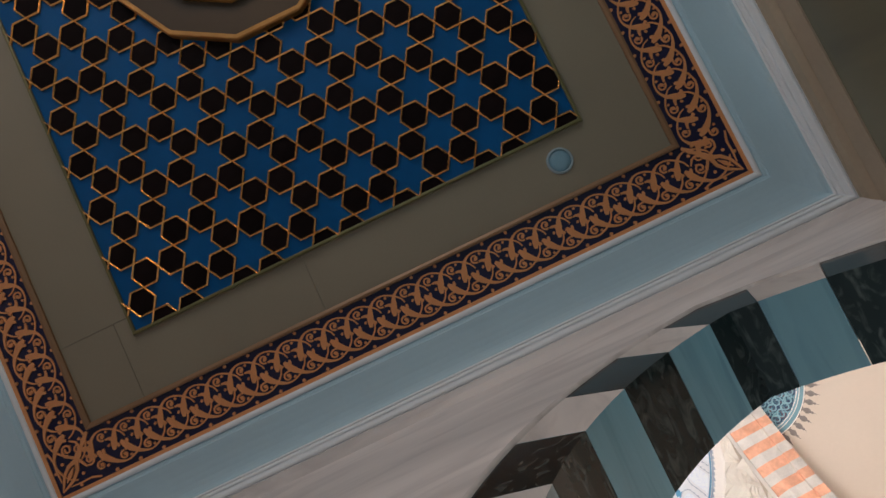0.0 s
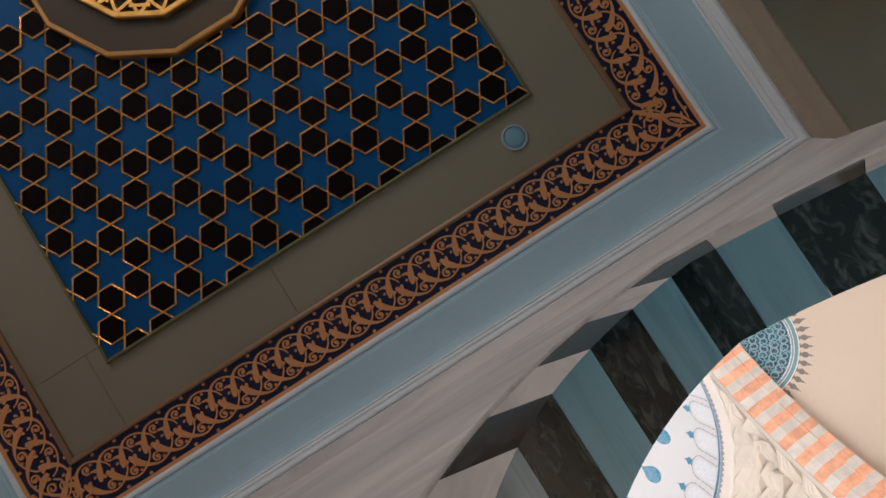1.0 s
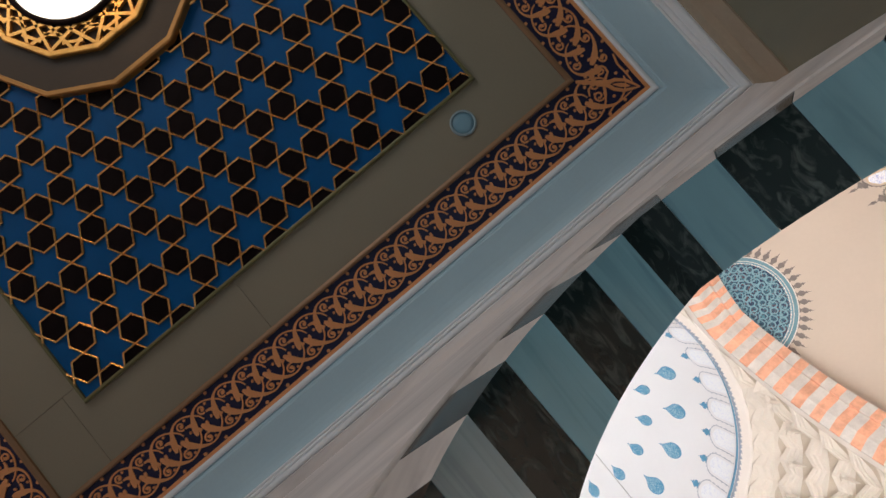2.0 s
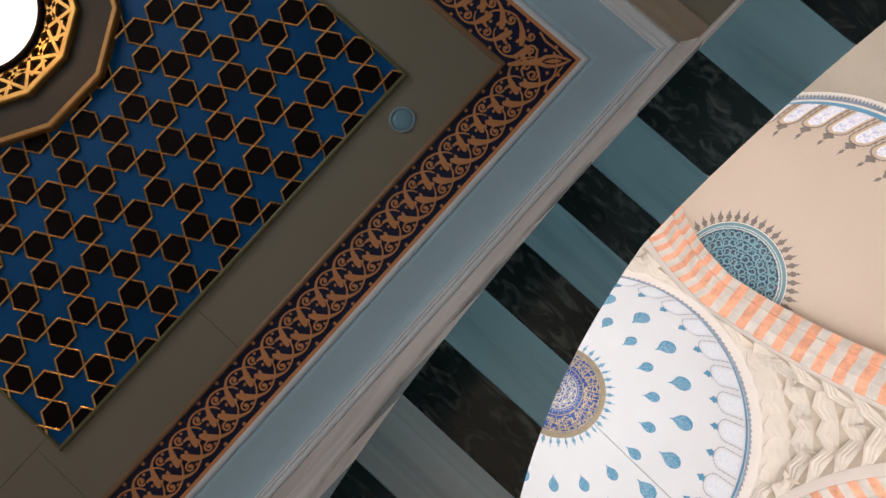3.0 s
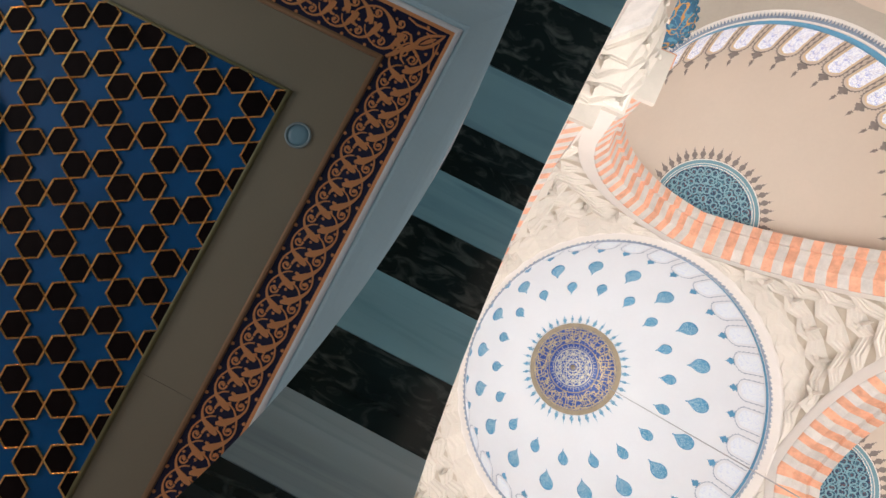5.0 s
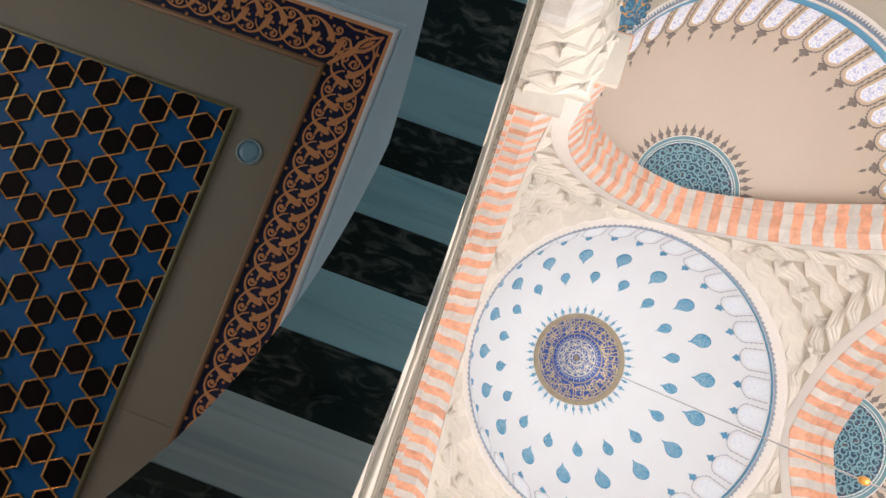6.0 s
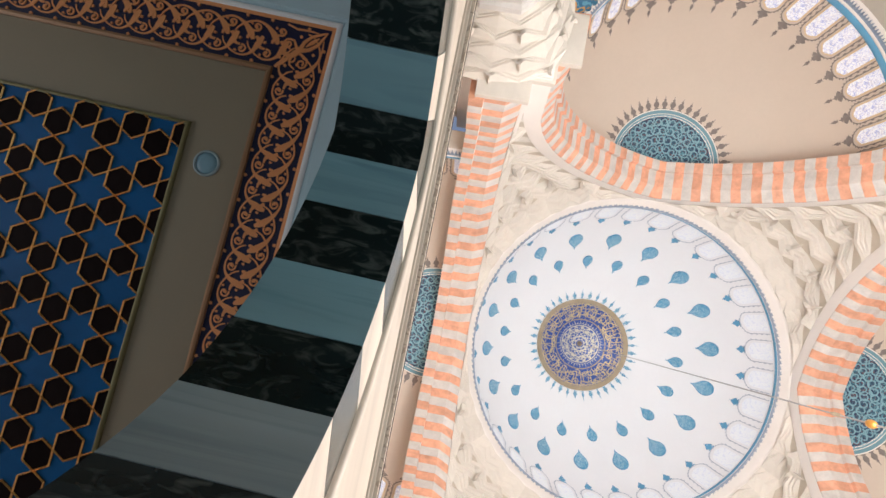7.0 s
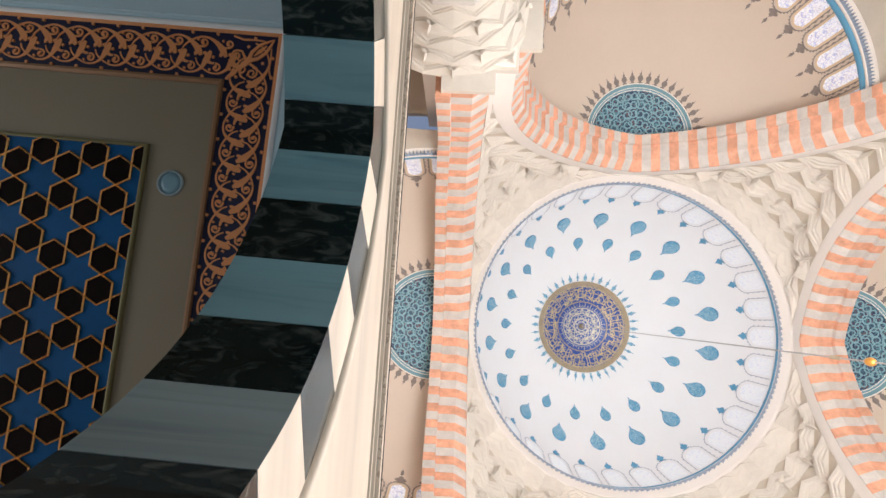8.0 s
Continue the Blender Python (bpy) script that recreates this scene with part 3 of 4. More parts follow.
for length, mk in ((ox1 - ox0, lambda u: Matrix.Translation((ox0 + u, oy1, ZB))),
                   (ox1 - ox0, lambda u: Matrix.Translation((ox1 - u, oy0, ZB)) @ Matrix.Rotation(math.pi, 4, "Z")),
                   (oy1 - oy0, lambda u: Matrix.Translation((ox1, oy1 - u, ZB)) @ Matrix.Rotation(-math.pi / 2, 4, "Z")),
                   (oy1 - oy0, lambda u: Matrix.Translation((ox0, oy0 + u, ZB)) @ Matrix.Rotation(math.pi / 2, 4, "Z"))):
    n = round(length / P)
    for k in range(n + 1):
        piece("scroll", scroll, band, mk(length * k / n - 0.044))
for x, y, a in ((ox1, oy1, 0), (ox0, oy1, 90), (ox0, oy0, 180), (ox1, oy0, 270)):
    piece("corner_leaf", corner_leaf, band, pose(x, y, ZB, 0, 0, a))

# cornice of the gallery
def bead(x, z, r, n=6):
    """Half-round moulding on the underside."""
    return [(x + r - r * math.cos(math.pi * i / n), z - 0.8 * r * math.sin(math.pi * i / n)) for i in range(n + 1)]


CP = [(0.0, 5.41), (0.0, 5.388)] + bead(0.003, 5.386, 0.019) + [(0.043, 5.387), (0.050, 5.386), (0.056, 5.376), (0.070, 5.373), (0.074, 5.364)]
CP += [(0.074 + 0.250 * math.sin(radians(a)), 5.364 - 0.064 * (1 - math.cos(radians(a)))) for a in (12, 24, 36, 48, 60, 70, 80, 90)]
CP += [(0.332, 5.292)] + bead(0.334, 5.284, 0.007) + [(0.350, 5.272)] + bead(0.353, 5.256, 0.008) + [(0.372, 5.250), (0.376, 5.226)] + bead(0.378, 5.216, 0.014) + [(0.408, 5.208), (0.412, 5.190), (0.44, 5.176), (0.475, 5.13)]
cm = frame_mesh("trim_cornice", qx0, qx1, qy0, qy1, CP, CORNICE)
for extra in (BEAD_LIGHT, WALL, FRIEZE):
    cm.materials.append(extra)
for k, ((o0, z0), (o1, z1)) in enumerate(zip(CP, CP[1:])):
    for i in range(4):
        # beads get a whiter colour in place of the highlights along them
        if o1 < 0.043 or 0.331 < o0 < 0.407:
            cm.polygons[4 * k + i].material_index = 1
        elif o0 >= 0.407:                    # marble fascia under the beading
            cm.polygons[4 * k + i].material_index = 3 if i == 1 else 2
struct("trim_cornice", cm, "pale blue plaster cornice with white beading round the gallery", "cornice")

# recessed downlight
dl = thing("downlight", "round recessed downlight with a frosted bluish lens", "downlight", pose(-0.238, 0.187, ZC))
piece("lens", lathe("lens", [(0.0, -0.006), (0.04, -0.007), (0.074, -0.004), (0.076, 0.01)], 40, SPOTGLASS), dl, label="frosted lens")
piece("rim", lathe("rim", [(0.074, 0.0), (0.074, -0.010), (0.080, -0.014), (0.088, -0.010), (0.090, 0.001)], 40, SPOTRIM), dl)

# twelve-sided ceiling lamp
cl = thing("ceiling_lamp", "twelve-sided ceiling lamp with gilt fretwork and an opal glass disc", "ceiling lamp", pose(OCX, OCY, ZC - 0.035))
SIDES = 12


def ngon(ap):
    r, h = ap / math.cos(math.pi / SIDES), math.pi / SIDES
    return [(r * math.cos(h + 2 * h * k), r * math.sin(h + 2 * h * k)) for k in range(SIDES)]


def ngon_sweep(name, profile, material):
    v, f = [], []
    for ap, z in profile:
        v += [(x, y, z) for x, y in ngon(ap)]
    for k in range(len(profile) - 1):
        f += [(SIDES * k + i, SIDES * k + (i + 1) % SIDES, SIDES * k + SIDES + (i + 1) % SIDES, SIDES * k + SIDES + i) for i in range(SIDES)]
    return mesh_of(name, v, f, material)


piece("outer_frame", ngon_sweep("outer_frame", [(0.880, 0.03), (0.880, -0.03), (0.872, -0.040), (0.846, -0.040), (0.842, -0.03)], BRONZE), cl, label="gilt twelve-sided edge")
piece("tray", ngon_sweep("tray", [(0.850, -0.034), (0.66, -0.026), (0.34, -0.024)], mat("umber_board", (0.062, 0.044, 0.029), 0.6, spec=0.25)), cl, label="umber twelve-sided board")
piece("fret_edge", ngon_sweep("fret_edge", [(0.628, -0.026), (0.628, -0.056), (0.620, -0.062), (0.592, -0.062), (0.586, -0.055), (0.586, -0.026)], GOLD_BRIGHT), cl, label="gilt inner edge")
frets = []
for k in range(24):                          # interlaced straps between the glass and the inner edge
    a, s = math.pi * k / 12, math.pi / 12
    for r0, a0, r1, a1 in ((0.42, a - 0.5 * s, 0.605, a + s), (0.42, a + 0.5 * s, 0.605, a - s), (0.495, a - 0.5 * s, 0.495, a + 0.5 * s) if k % 2 else (0.55, a - 0.5 * s, 0.55, a + 0.5 * s)):
        frets.append(ribbon([(r0 * math.cos(a0), r0 * math.sin(a0)), (r1 * math.cos(a1), r1 * math.sin(a1))], 0.022, -0.028, -0.052 - 0.0003 * (k % 3)))
piece("fretwork", joined("fretwork", frets, GOLD_BRIGHT), cl, label="gilt star fretwork")
piece("disc_ring", lathe("disc_ring", [(0.395, -0.026), (0.395, -0.07), (0.412, -0.075), (0.432, -0.065), (0.432, -0.026)], 48, DARK), cl, label="dark ring")
piece("glass", lathe("glass", [(0.0, -0.080), (0.20, -0.077), (0.34, -0.068), (0.397, -0.052)], 48, LAMPGLASS), cl, label="glowing opal glass disc")
piece("boss", lathe("boss", [(0.0, -0.18), (0.06, -0.175), (0.10, -0.15), (0.115, -0.12), (0.10, -0.10), (0.14, -0.09), (0.15, -0.08)], 32, GOLD_BRIGHT), cl, label="turned brass boss")
# ---- prayer hall ----
S = 6.15                                     # half side of the square under the dome
DZ, DR, DK = 22.9, 5.73, 1.235                          # dome: springing and radius


def cap(name, r, p0, p1, material, n=72, m=14, a0=0.0, a1=360.0):
    """A zone of a sphere between two polar angles, seen from within."""
    prof = [(r * math.sin(radians(p0 + (p1 - p0) * k / m)), r * math.cos(radians(p0 + (p1 - p0) * k / m))) for k in range(m + 1)]
    return lathe(name, prof, n, material, a0, a1)


def on_dome(pts, r, az, pol):
    """Lay a flat outline (across, towards the crown) on a sphere."""
    out = []
    for x, y in pts:
        p = pol - math.degrees(y / r)
        a = az + math.degrees(x / (r * max(0.05, math.sin(radians(p)))))
        out.append(Vector((math.sin(radians(p)) * math.cos(radians(a)), math.sin(radians(p)) * math.sin(radians(a)), math.cos(radians(p)))))
    return out


def decal(name, pts, r, az, pol, lift, material):
    """A thin raised shape on the inner face of a dome."""
    d = on_dome(pts, r, az, pol)
    n = len(d)
    v = [q * (r - lift) for q in d] + [q * (r + 0.01) for q in d]
    f = [tuple(range(n))] + [(i, (i + 1) % n, n + (i + 1) % n, n + i) for i in range(n)]
    return mesh_of(name, v, f, material)


def drop_shape(w, l, n=14):
    """A round drop with a fine tail towards the crown."""
    body = [(0.5 * w * math.sin(radians(38 + 284 * k / n)), -0.13 * l + 0.5 * w * math.cos(radians(38 + 284 * k / n))) for k in range(n + 1)]
    side = [(0.035 * w, 0.47 * l), (0.06 * w, 0.38 * l), (0.16 * w, 0.29 * l)]
    return [(0.0, 0.52 * l)] + side + body + [(-x, y) for x, y in reversed(side)]


def hung(pts):
    return [(x, -y) for x, y in reversed(pts)]


def finial_shape(w, l):
    h = [(0.5, 0.0), (0.18, 0.10), (0.30, 0.18), (0.5, 0.34), (0.36, 0.52), (0.12, 0.62), (0.22, 0.70), (0.06, 0.80)]
    return [(w * x, l * y) for x, y in h] + [(0, l)] + [(-w * x, l * y) for x, y in reversed(h)]


def pane_mesh(name, w, h, r, az, pol, lift, material, rows=9, cols=4):
    """A round-headed pane that follows the curve of the dome."""
    v, f = [], []
    for j in range(rows + 1):
        y = h * j / rows if j < rows else h - 0.004
        over = y - (h - w / 2)
        half = w / 2 if over <= 0 else math.sqrt(max(0.0, (w / 2) ** 2 - over ** 2))
        v += [q * (r - lift) for q in on_dome([(-half + 2 * half * i / cols, y) for i in range(cols + 1)], r, az, pol)]
    for j in range(rows):
        f += [(j * (cols + 1) + i, j * (cols + 1) + i + 1, (j + 1) * (cols + 1) + i + 1, (j + 1) * (cols + 1) + i) for i in range(cols)]
    return mesh_of(name, v, f, material)


def turned_copy(ob, parent, a):
    o = ob.copy()
    scene.collection.objects.link(o)
    o.parent = parent
    o.matrix_basis = Matrix.Rotation(radians(a), 4, "Z") @ ob.matrix_basis
    for ch in ob.children:
        c = ch.copy()
        scene.collection.objects.link(c)
        c.parent = o
    return o


def lattice_beads(w, h, r, az, pol, size, lift, material, name):
    """A border with a beaded edge round a window head."""
    path = [(-w / 2, h * k / 16, -1, 0) for k in range(13)]
    for i in range(31):
        c, s = math.cos(math.pi * (1 - i / 30)), math.sin(math.pi * (1 - i / 30))
        path.append((w / 2 * c, h - w / 2 + w / 2 * s, c, s))
    path += [(w / 2, h * (12 - k) / 16, 1, 0) for k in range(13)]
    inner = [(x - 0.4 * size * nx, y - 0.4 * size * ny) for x, y, nx, ny in path]
    outer = [(x + size * (1.25 if i % 3 == 0 else 0.3) * nx, y + size * (1.25 if i % 3 == 0 else 0.3) * ny) for i, (x, y, nx, ny) in enumerate(path)]
    d = on_dome(inner, r, az, pol) + on_dome(outer, r, az, pol)
    n = len(inner)
    return mesh_of(name, [q * (r - lift) for q in d], [(i, i + 1, n + i + 1, n + i) for i in range(n - 1)], material)


dome = thing("dome", "great white dome with blue drops and a gilt medallion", "dome", HALL @ pose(0, 0, DZ) @ Matrix.Diagonal((1, 1, DK, 1)))
piece("shell", cap("shell", DR, 0, 90, DOME, 96, 24), dome, label="white plastered shell")
piece("outer_shell", cap("outer_shell", DR + 0.4, 0, 90, DOME, 48, 12), dome)
piece("script_band", cap("script_band", DR - 0.03, 12.4, 21.0, DEEP, 72, 4), dome, label="deep blue enamel band")
piece("gold_ring", cap("gold_ring", DR - 0.05, 20.9, 23.2, OCHRE, 72, 2), dome, label="gilt ring")
piece("gold_ring", cap("gold_ring", DR - 0.05, 12.2, 12.7, OCHRE, 64, 2), dome, label="gilt ring")
piece("rosette", cap("rosette", DR - 0.03, 0.6, 12.3, DEEP, 64, 4), dome, label="deep blue rosette ground")


def on_sphere(parts, r, az, pol):
    """Bend raised strokes onto the dome round a point."""
    out = []
    for pv, pf in parts:
        d = on_dome([(x, y) for x, y, z in pv], r, az, pol)
        out.append(([q * (r + z) for q, (x, y, z) in zip(d, pv)], pf))
    return out


rng = random.Random(7)
strokes = []
SR = DR - 0.03
for k in range(84):                          # gilt calligraphic strokes, not legible
    az = 360 / 84 * k + rng.uniform(-0.8, 0.8)
    lean = rng.uniform(-0.07, 0.07)
    if k % 3 != 2:                           # upright
        strokes += on_sphere([ribbon([(lean, -0.36), (0.4 * lean, -0.02), (-lean, rng.uniform(0.15, 0.39))], [0.02, 0.036, 0.03], 0.0, -0.02)], SR, az, 16.8)
    for c, tw in ((rng.uniform(-0.34, -0.08), 1.0), (rng.uniform(0.02, 0.32), 0.9)):
        r0, a0, way = rng.uniform(0.08, 0.14), rng.uniform(0, 360), rng.choice((-1, 1))
        loop = [(tw * r0 * (1 + 0.06 * i) * math.cos(radians(a0 + way * 26 * i)), c + 0.75 * r0 * math.sin(radians(a0 + way * 26 * i))) for i in range(11)]
        strokes += on_sphere([ribbon(loop, [0.014 + 0.026 * math.sin(math.pi * i / 10) for i in range(11)], 0.0, -0.018 - 0.002 * (k % 4))], SR, az + rng.uniform(0.5, 3.8), 16.8)
    strokes += on_sphere([ribbon([(-0.13, -0.33 + rng.uniform(-0.03, 0.05)), (0.0, -0.39), (0.15, -0.34)], [0.016, 0.036, 0.02], 0.0, -0.024), disc(rng.uniform(-0.1, 0.1), rng.uniform(0.05, 0.38), 0.024, 0.0, -0.02, 4)], SR, az + 2, 16.8)
piece("gilt_script", joined("gilt_script", strokes, GILT), dome, label="band of gilt calligraphic strokes")["kind"] = "stuff"


def polar_line(points, w, lift):
    """A stroke on the dome through (azimuth, polar angle) points."""
    flat = [(p * 0.1 * math.cos(radians(a)), p * 0.1 * math.sin(radians(a))) for a, p in points]
    pv, pf = ribbon(flat, w, 0.0, lift)
    out = []
    for x, y, z in pv:
        p, a = math.hypot(x, y) * 10, math.atan2(y, x)
        out.append(((SR + z) * math.sin(radians(p)) * math.cos(a), (SR + z) * math.sin(radians(p)) * math.sin(a), (SR + z) * math.cos(radians(p))))
    return out, pf


def star_chord(n, k, step, pol):
    """One side of a star polygon, as points along it."""
    a0, a1 = radians(360 * k / n), radians(360 * (k + step) / n)
    out = []
    for i in range(9):
        x, y = [(1 - i / 8) * f(a0) + i / 8 * f(a1) for f in (math.cos, math.sin)]
        out.append((math.degrees(math.atan2(y, x)), pol * math.hypot(x, y)))
    return out


tracery = []
for n, step, pol, w in ((16, 6, 9.0, 0.026), (16, 4, 9.0, 0.022), (8, 3, 5.2, 0.022)):
    tracery += [polar_line(star_chord(n, k, step, pol), w, -0.016 - 0.002 * (k % 3)) for k in range(n)]
for pol, w in ((9.2, 0.05), (10.1, 0.018), (2.2, 0.03)):
    tracery.append(polar_line([(5 * k, pol) for k in range(73)], w, -0.02))
for k in range(48):                          # radial darts between the rosette and the script
    tracery.append(polar_line([(7.5 * k, 10.2), (7.5 * k, 11.0 + 0.9 * (k % 2))], 0.022, -0.018))
for k in range(8):                           # solid leaves of the rosette
    tracery += on_sphere([disc(0, 0, 0.085, 0.0, -0.02, 8)], SR, 45 * k + 22.5, 6.6) + on_sphere([disc(0, 0, 0.05, 0.0, -0.02, 6)], SR, 45 * k, 7.9) + on_sphere([disc(0, 0, 0.045, 0.0, -0.02, 6)], SR, 45 * k, 3.6)
piece("rosette_tracery", joined("rosette_tracery", tracery, mat("pale_gilt", (0.58, 0.55, 0.47), 0.45, 0.2)), dome, label="pale gilt rosette tracery")["kind"] = "stuff"
piece("boss", lathe("boss", [(0.0, DR - 0.16), (0.06, DR - 0.15), (0.08, DR - 0.10), (0.12, DR - 0.06), (0.15, DR - 0.02)], 24, OCHRE), dome, label="gilt boss")
first = piece("finial", decal("finial", hung(finial_shape(0.20, 0.44)), DR, 0, 23.4, 0.02, DROP), dome, label="blue painted finial")
second = piece("finial", decal("finial", hung([(x if y < 0.3 else 0.6 * x, y) for x, y in finial_shape(0.13, 0.50)]), DR, 9, 23.4, 0.02, DROP), dome, label="slender blue painted finial")
for k in range(1, 20):
    turned_copy(first, dome, 18 * k)
    turned_copy(second, dome, 18 * k)
for ring_pol, size, off in ((58.0, (0.74, 0.98), 10.0), (44.0, (0.54, 0.74), 0.0)):
    d0 = piece("drop", decal("drop", [(x * 0.86, y * 1.06) for x, y in drop_shape(*size)], DR, 90 + off, ring_pol, 0.015, PBLUE), dome, label="blue painted drop with pale tracery")
    piece("tracery", decal("tracery", [(x * 0.74, y * 0.94 - 0.015) for x, y in drop_shape(*size)], DR, 90 + off, ring_pol, 0.05, DROP), d0)
    for k in range(1, 18):
        turned_copy(d0, dome, 20 * k)
NW = 32
w0 = piece("window", pane_mesh("pane", 0.64, 1.18, DR, 0, 88.4, 0.02, GLASSW), dome, label="round-headed window with white leaded glass")
piece("bead_border", lattice_beads(0.86, 1.34, DR, 0, 88.6, 0.036, 0.03, PALEGREY, "bead_border"), w0, label="grey beaded border")
piece("finial", decal("finial", finial_shape(0.30, 0.40), DR, 0, 74.8, 0.03, PBLUE), w0, label="blue finial")
for k in range(1, NW):
    turned_copy(w0, dome, 360 / NW * k)
piece("blue_band", lathe("blue_band", [(DR - 0.02, 0.06), (DR - 0.06, 0.03), (DR - 0.06, -0.12), (DR - 0.01, -0.14)], 96, PBLUE), dome, label="blue painted band")
piece("ring_moulding", lathe("ring_moulding", [(DR - 0.02, -0.13), (DR - 0.10, -0.16), (DR - 0.10, -0.18), (DR + 0.12, -0.33), (DR + 0.14, -0.40), (DR + 0.20, -0.46), (DR + 0.9, -0.46)], 96, BAND), dome, label="white ring moulding")
tv = []
for k in range(540):
    a = 2 * math.pi * k / 540
    c, s = math.cos(a), math.sin(a)
    r1 = DR + (0.10 if k % 3 == 0 else -0.05)
    tv += [((DR - 0.105) * c, (DR - 0.105) * s, -0.19), (r1 * c, r1 * s, -0.20 - 0.5 * (r1 - DR + 0.1))]
piece("tooth_border", mesh_of("tooth_border", tv, [(2 * k, 2 * k + 1, (2 * k + 3) % 1080, (2 * k + 2) % 1080) for k in range(540)], PGREY), dome, label="grey-blue toothed border")

# ---- the four great arches ----
GW, GZ, GR = 4.95, 15.0, 6.9
GF = 12.7                                    # the legs stand on the capitals
GO = GR - GW


def great_pt(r, a, side):
    return side * (r * math.cos(radians(a)) - GO), GZ + r * math.sin(radians(a))


GTOP = math.degrees(math.acos(GO / GR))
VPROF = [(-0.22, 0.36), (-0.20, 0.30), (0.16, 0.05), (0.70, 0.05), (0.72, -0.08), (1.08, -0.08), (1.08, 0.5), (-0.22, 0.5)]


def great_voussoir(a0, a1, side, material):
    v = []
    for a in (a0, a1):
        for o, r in VPROF:
            u, z = great_pt(GR + r, a, side)
            depth = o if o < 0.16 else 0.16 + (o - 0.16) * (0.85 + 0.15 * min(1.0, a / 32))
            v.append((S + depth, u, z))
    n = len(VPROF)
    f = [tuple(range(n)), tuple(range(2 * n - 1, n - 1, -1))] + [(i, n + i, n + (i + 1) % n, (i + 1) % n) for i in range(n)]
    return fixed(mesh_of("voussoir", v, f, material))


g_arch = thing("great_arch", "great pointed arch of striped orange and white stone", "arch", HALL, "great arches under the dome")
NV = 28
for side in (1, -1):
    for k in range(NV + 1):
        lo = max(0, GTOP - (k + 0.5) * GTOP / (NV + 0.5))
        hi = GTOP - max(0, (k - 0.5)) * GTOP / (NV + 0.5)
        if k == 0:
            hi = GTOP
        piece("voussoir", great_voussoir(lo, hi - 0.02 if k else GTOP + 2.2, side, ORANGE if k % 2 == 0 else WHITE), g_arch)
for side in (1, -1):                         # straight legs below the springing
    for k in range(6):
        b = [great_voussoir(0, 0, side, WHITE if k % 2 == 0 else ORANGE)]
        me = b[0]
        n = len(VPROF)
        for i, vert in enumerate(me.vertices):
            vert.co.z = GZ - (GZ - GF) * (k if i < n else k + 0.99) / 6
        piece("voussoir", fixed(me), g_arch)
# plain white band and the spandrel up to the pendentive
PZ0, PRR = 16.48, 72.9


def arch_height(r, u):
    return GZ + math.sqrt(max(0.0, r * r - (abs(u) + GO) ** 2))


v, f = [], []
N = 64
for i in range(N + 1):
    u = 2 * (S - 0.2) * (i / N - 0.5)
    lo = arch_height(GR + 0.34, u) if abs(u) < GR + 0.34 - GO else GF
    hi = max(GF + 0.02, arch_height(GR + 0.95, u) if abs(u) < GR + 0.95 - GO else GF + 0.02)
    v += [(S - 0.225, u, lo), (S - 0.225, u, max(lo, hi))]
f = [(2 * i, 2 * i + 2, 2 * i + 3, 2 * i + 1) for i in range(N)]
piece("white_band", mesh_of("white_band", v, f, BAND), g_arch, label="plain white stucco band")
for a in (90, 180, 270):
    copy_thing(g_arch, HALL @ Matrix.Rotation(radians(a), 4, "Z"))

# ---- pendentives with muqarnas ----


def pend_r(z):
    return math.sqrt(PRR - (z - PZ0) ** 2)


def pend_pt(z, t, inward=0.0):
    """t from 0 to 1 across the quarter between two arches."""
    u = math.sqrt(max(0.0, (GR + 0.80) ** 2 - (z - GZ) ** 2)) - GO
    u = max(0.0, min(u, S - 0.26))
    edge, ang = math.hypot(S - 0.24, u), math.atan2(u, S - 0.24)
    a = ang + (math.pi / 2 - 2 * ang) * t
    r = min(max(edge, pend_r(z)), (S - 0.24) / max(math.cos(a), math.sin(a)))
    if z > 22.0:
        r += (DR + 0.12 - r) * min(1.0, (z - 22.0) / 0.45)
    r = max(r - inward, DR + 0.16) if inward > 0 else r - inward
    return (r * math.cos(a), r * math.sin(a), z)


def pend_span(z):
    """The pendentive reaches over these degrees at a height."""
    u = math.sqrt(max(0.0, (GR + 0.80) ** 2 - (z - GZ) ** 2)) - GO
    a = math.degrees(math.atan2(max(0.0, min(u, S - 0.26)), S - 0.24))
    return a, 90 - a


pend = thing("pendentive", "ivory stucco pendentive with tiers of muqarnas", "pendentive", HALL, "pendentives of the dome")
v, f = [], []
NZ, NT = 24, 20
for k in range(NZ + 1):
    z = 14.0 + (22.5 - 14.0) * k / NZ
    v += [pend_pt(z, i / NT, -0.03) for i in range(NT + 1)]
f = [(k * (NT + 1) + i, k * (NT + 1) + i + 1, (k + 1) * (NT + 1) + i + 1, (k + 1) * (NT + 1) + i) for k in range(NZ) for i in range(NT)]
piece("shell", mesh_of("shell", v, f, MUQ, True), pend)
TIERS = 9
tiers = [22.25 - 0.66 * k - 0.01 * k * k for k in range(TIERS + 1)]
CELLS = 12                                   # cells in a quarter
# one tier from its lower edge up: height in the tier, offset from the shell, share of the zigzag
STEPS = [(0.0, -0.03, 0.0), (0.52, -0.02, 0.15), (0.54, 0.05, 0.70), (0.66, 0.05, 0.70), (0.67, 0.10, 0.84), (0.79, 0.10, 0.84), (0.80, 0.15, 1.0), (0.96, 0.15, 1.0), (1.0, -0.06, 0.2)]


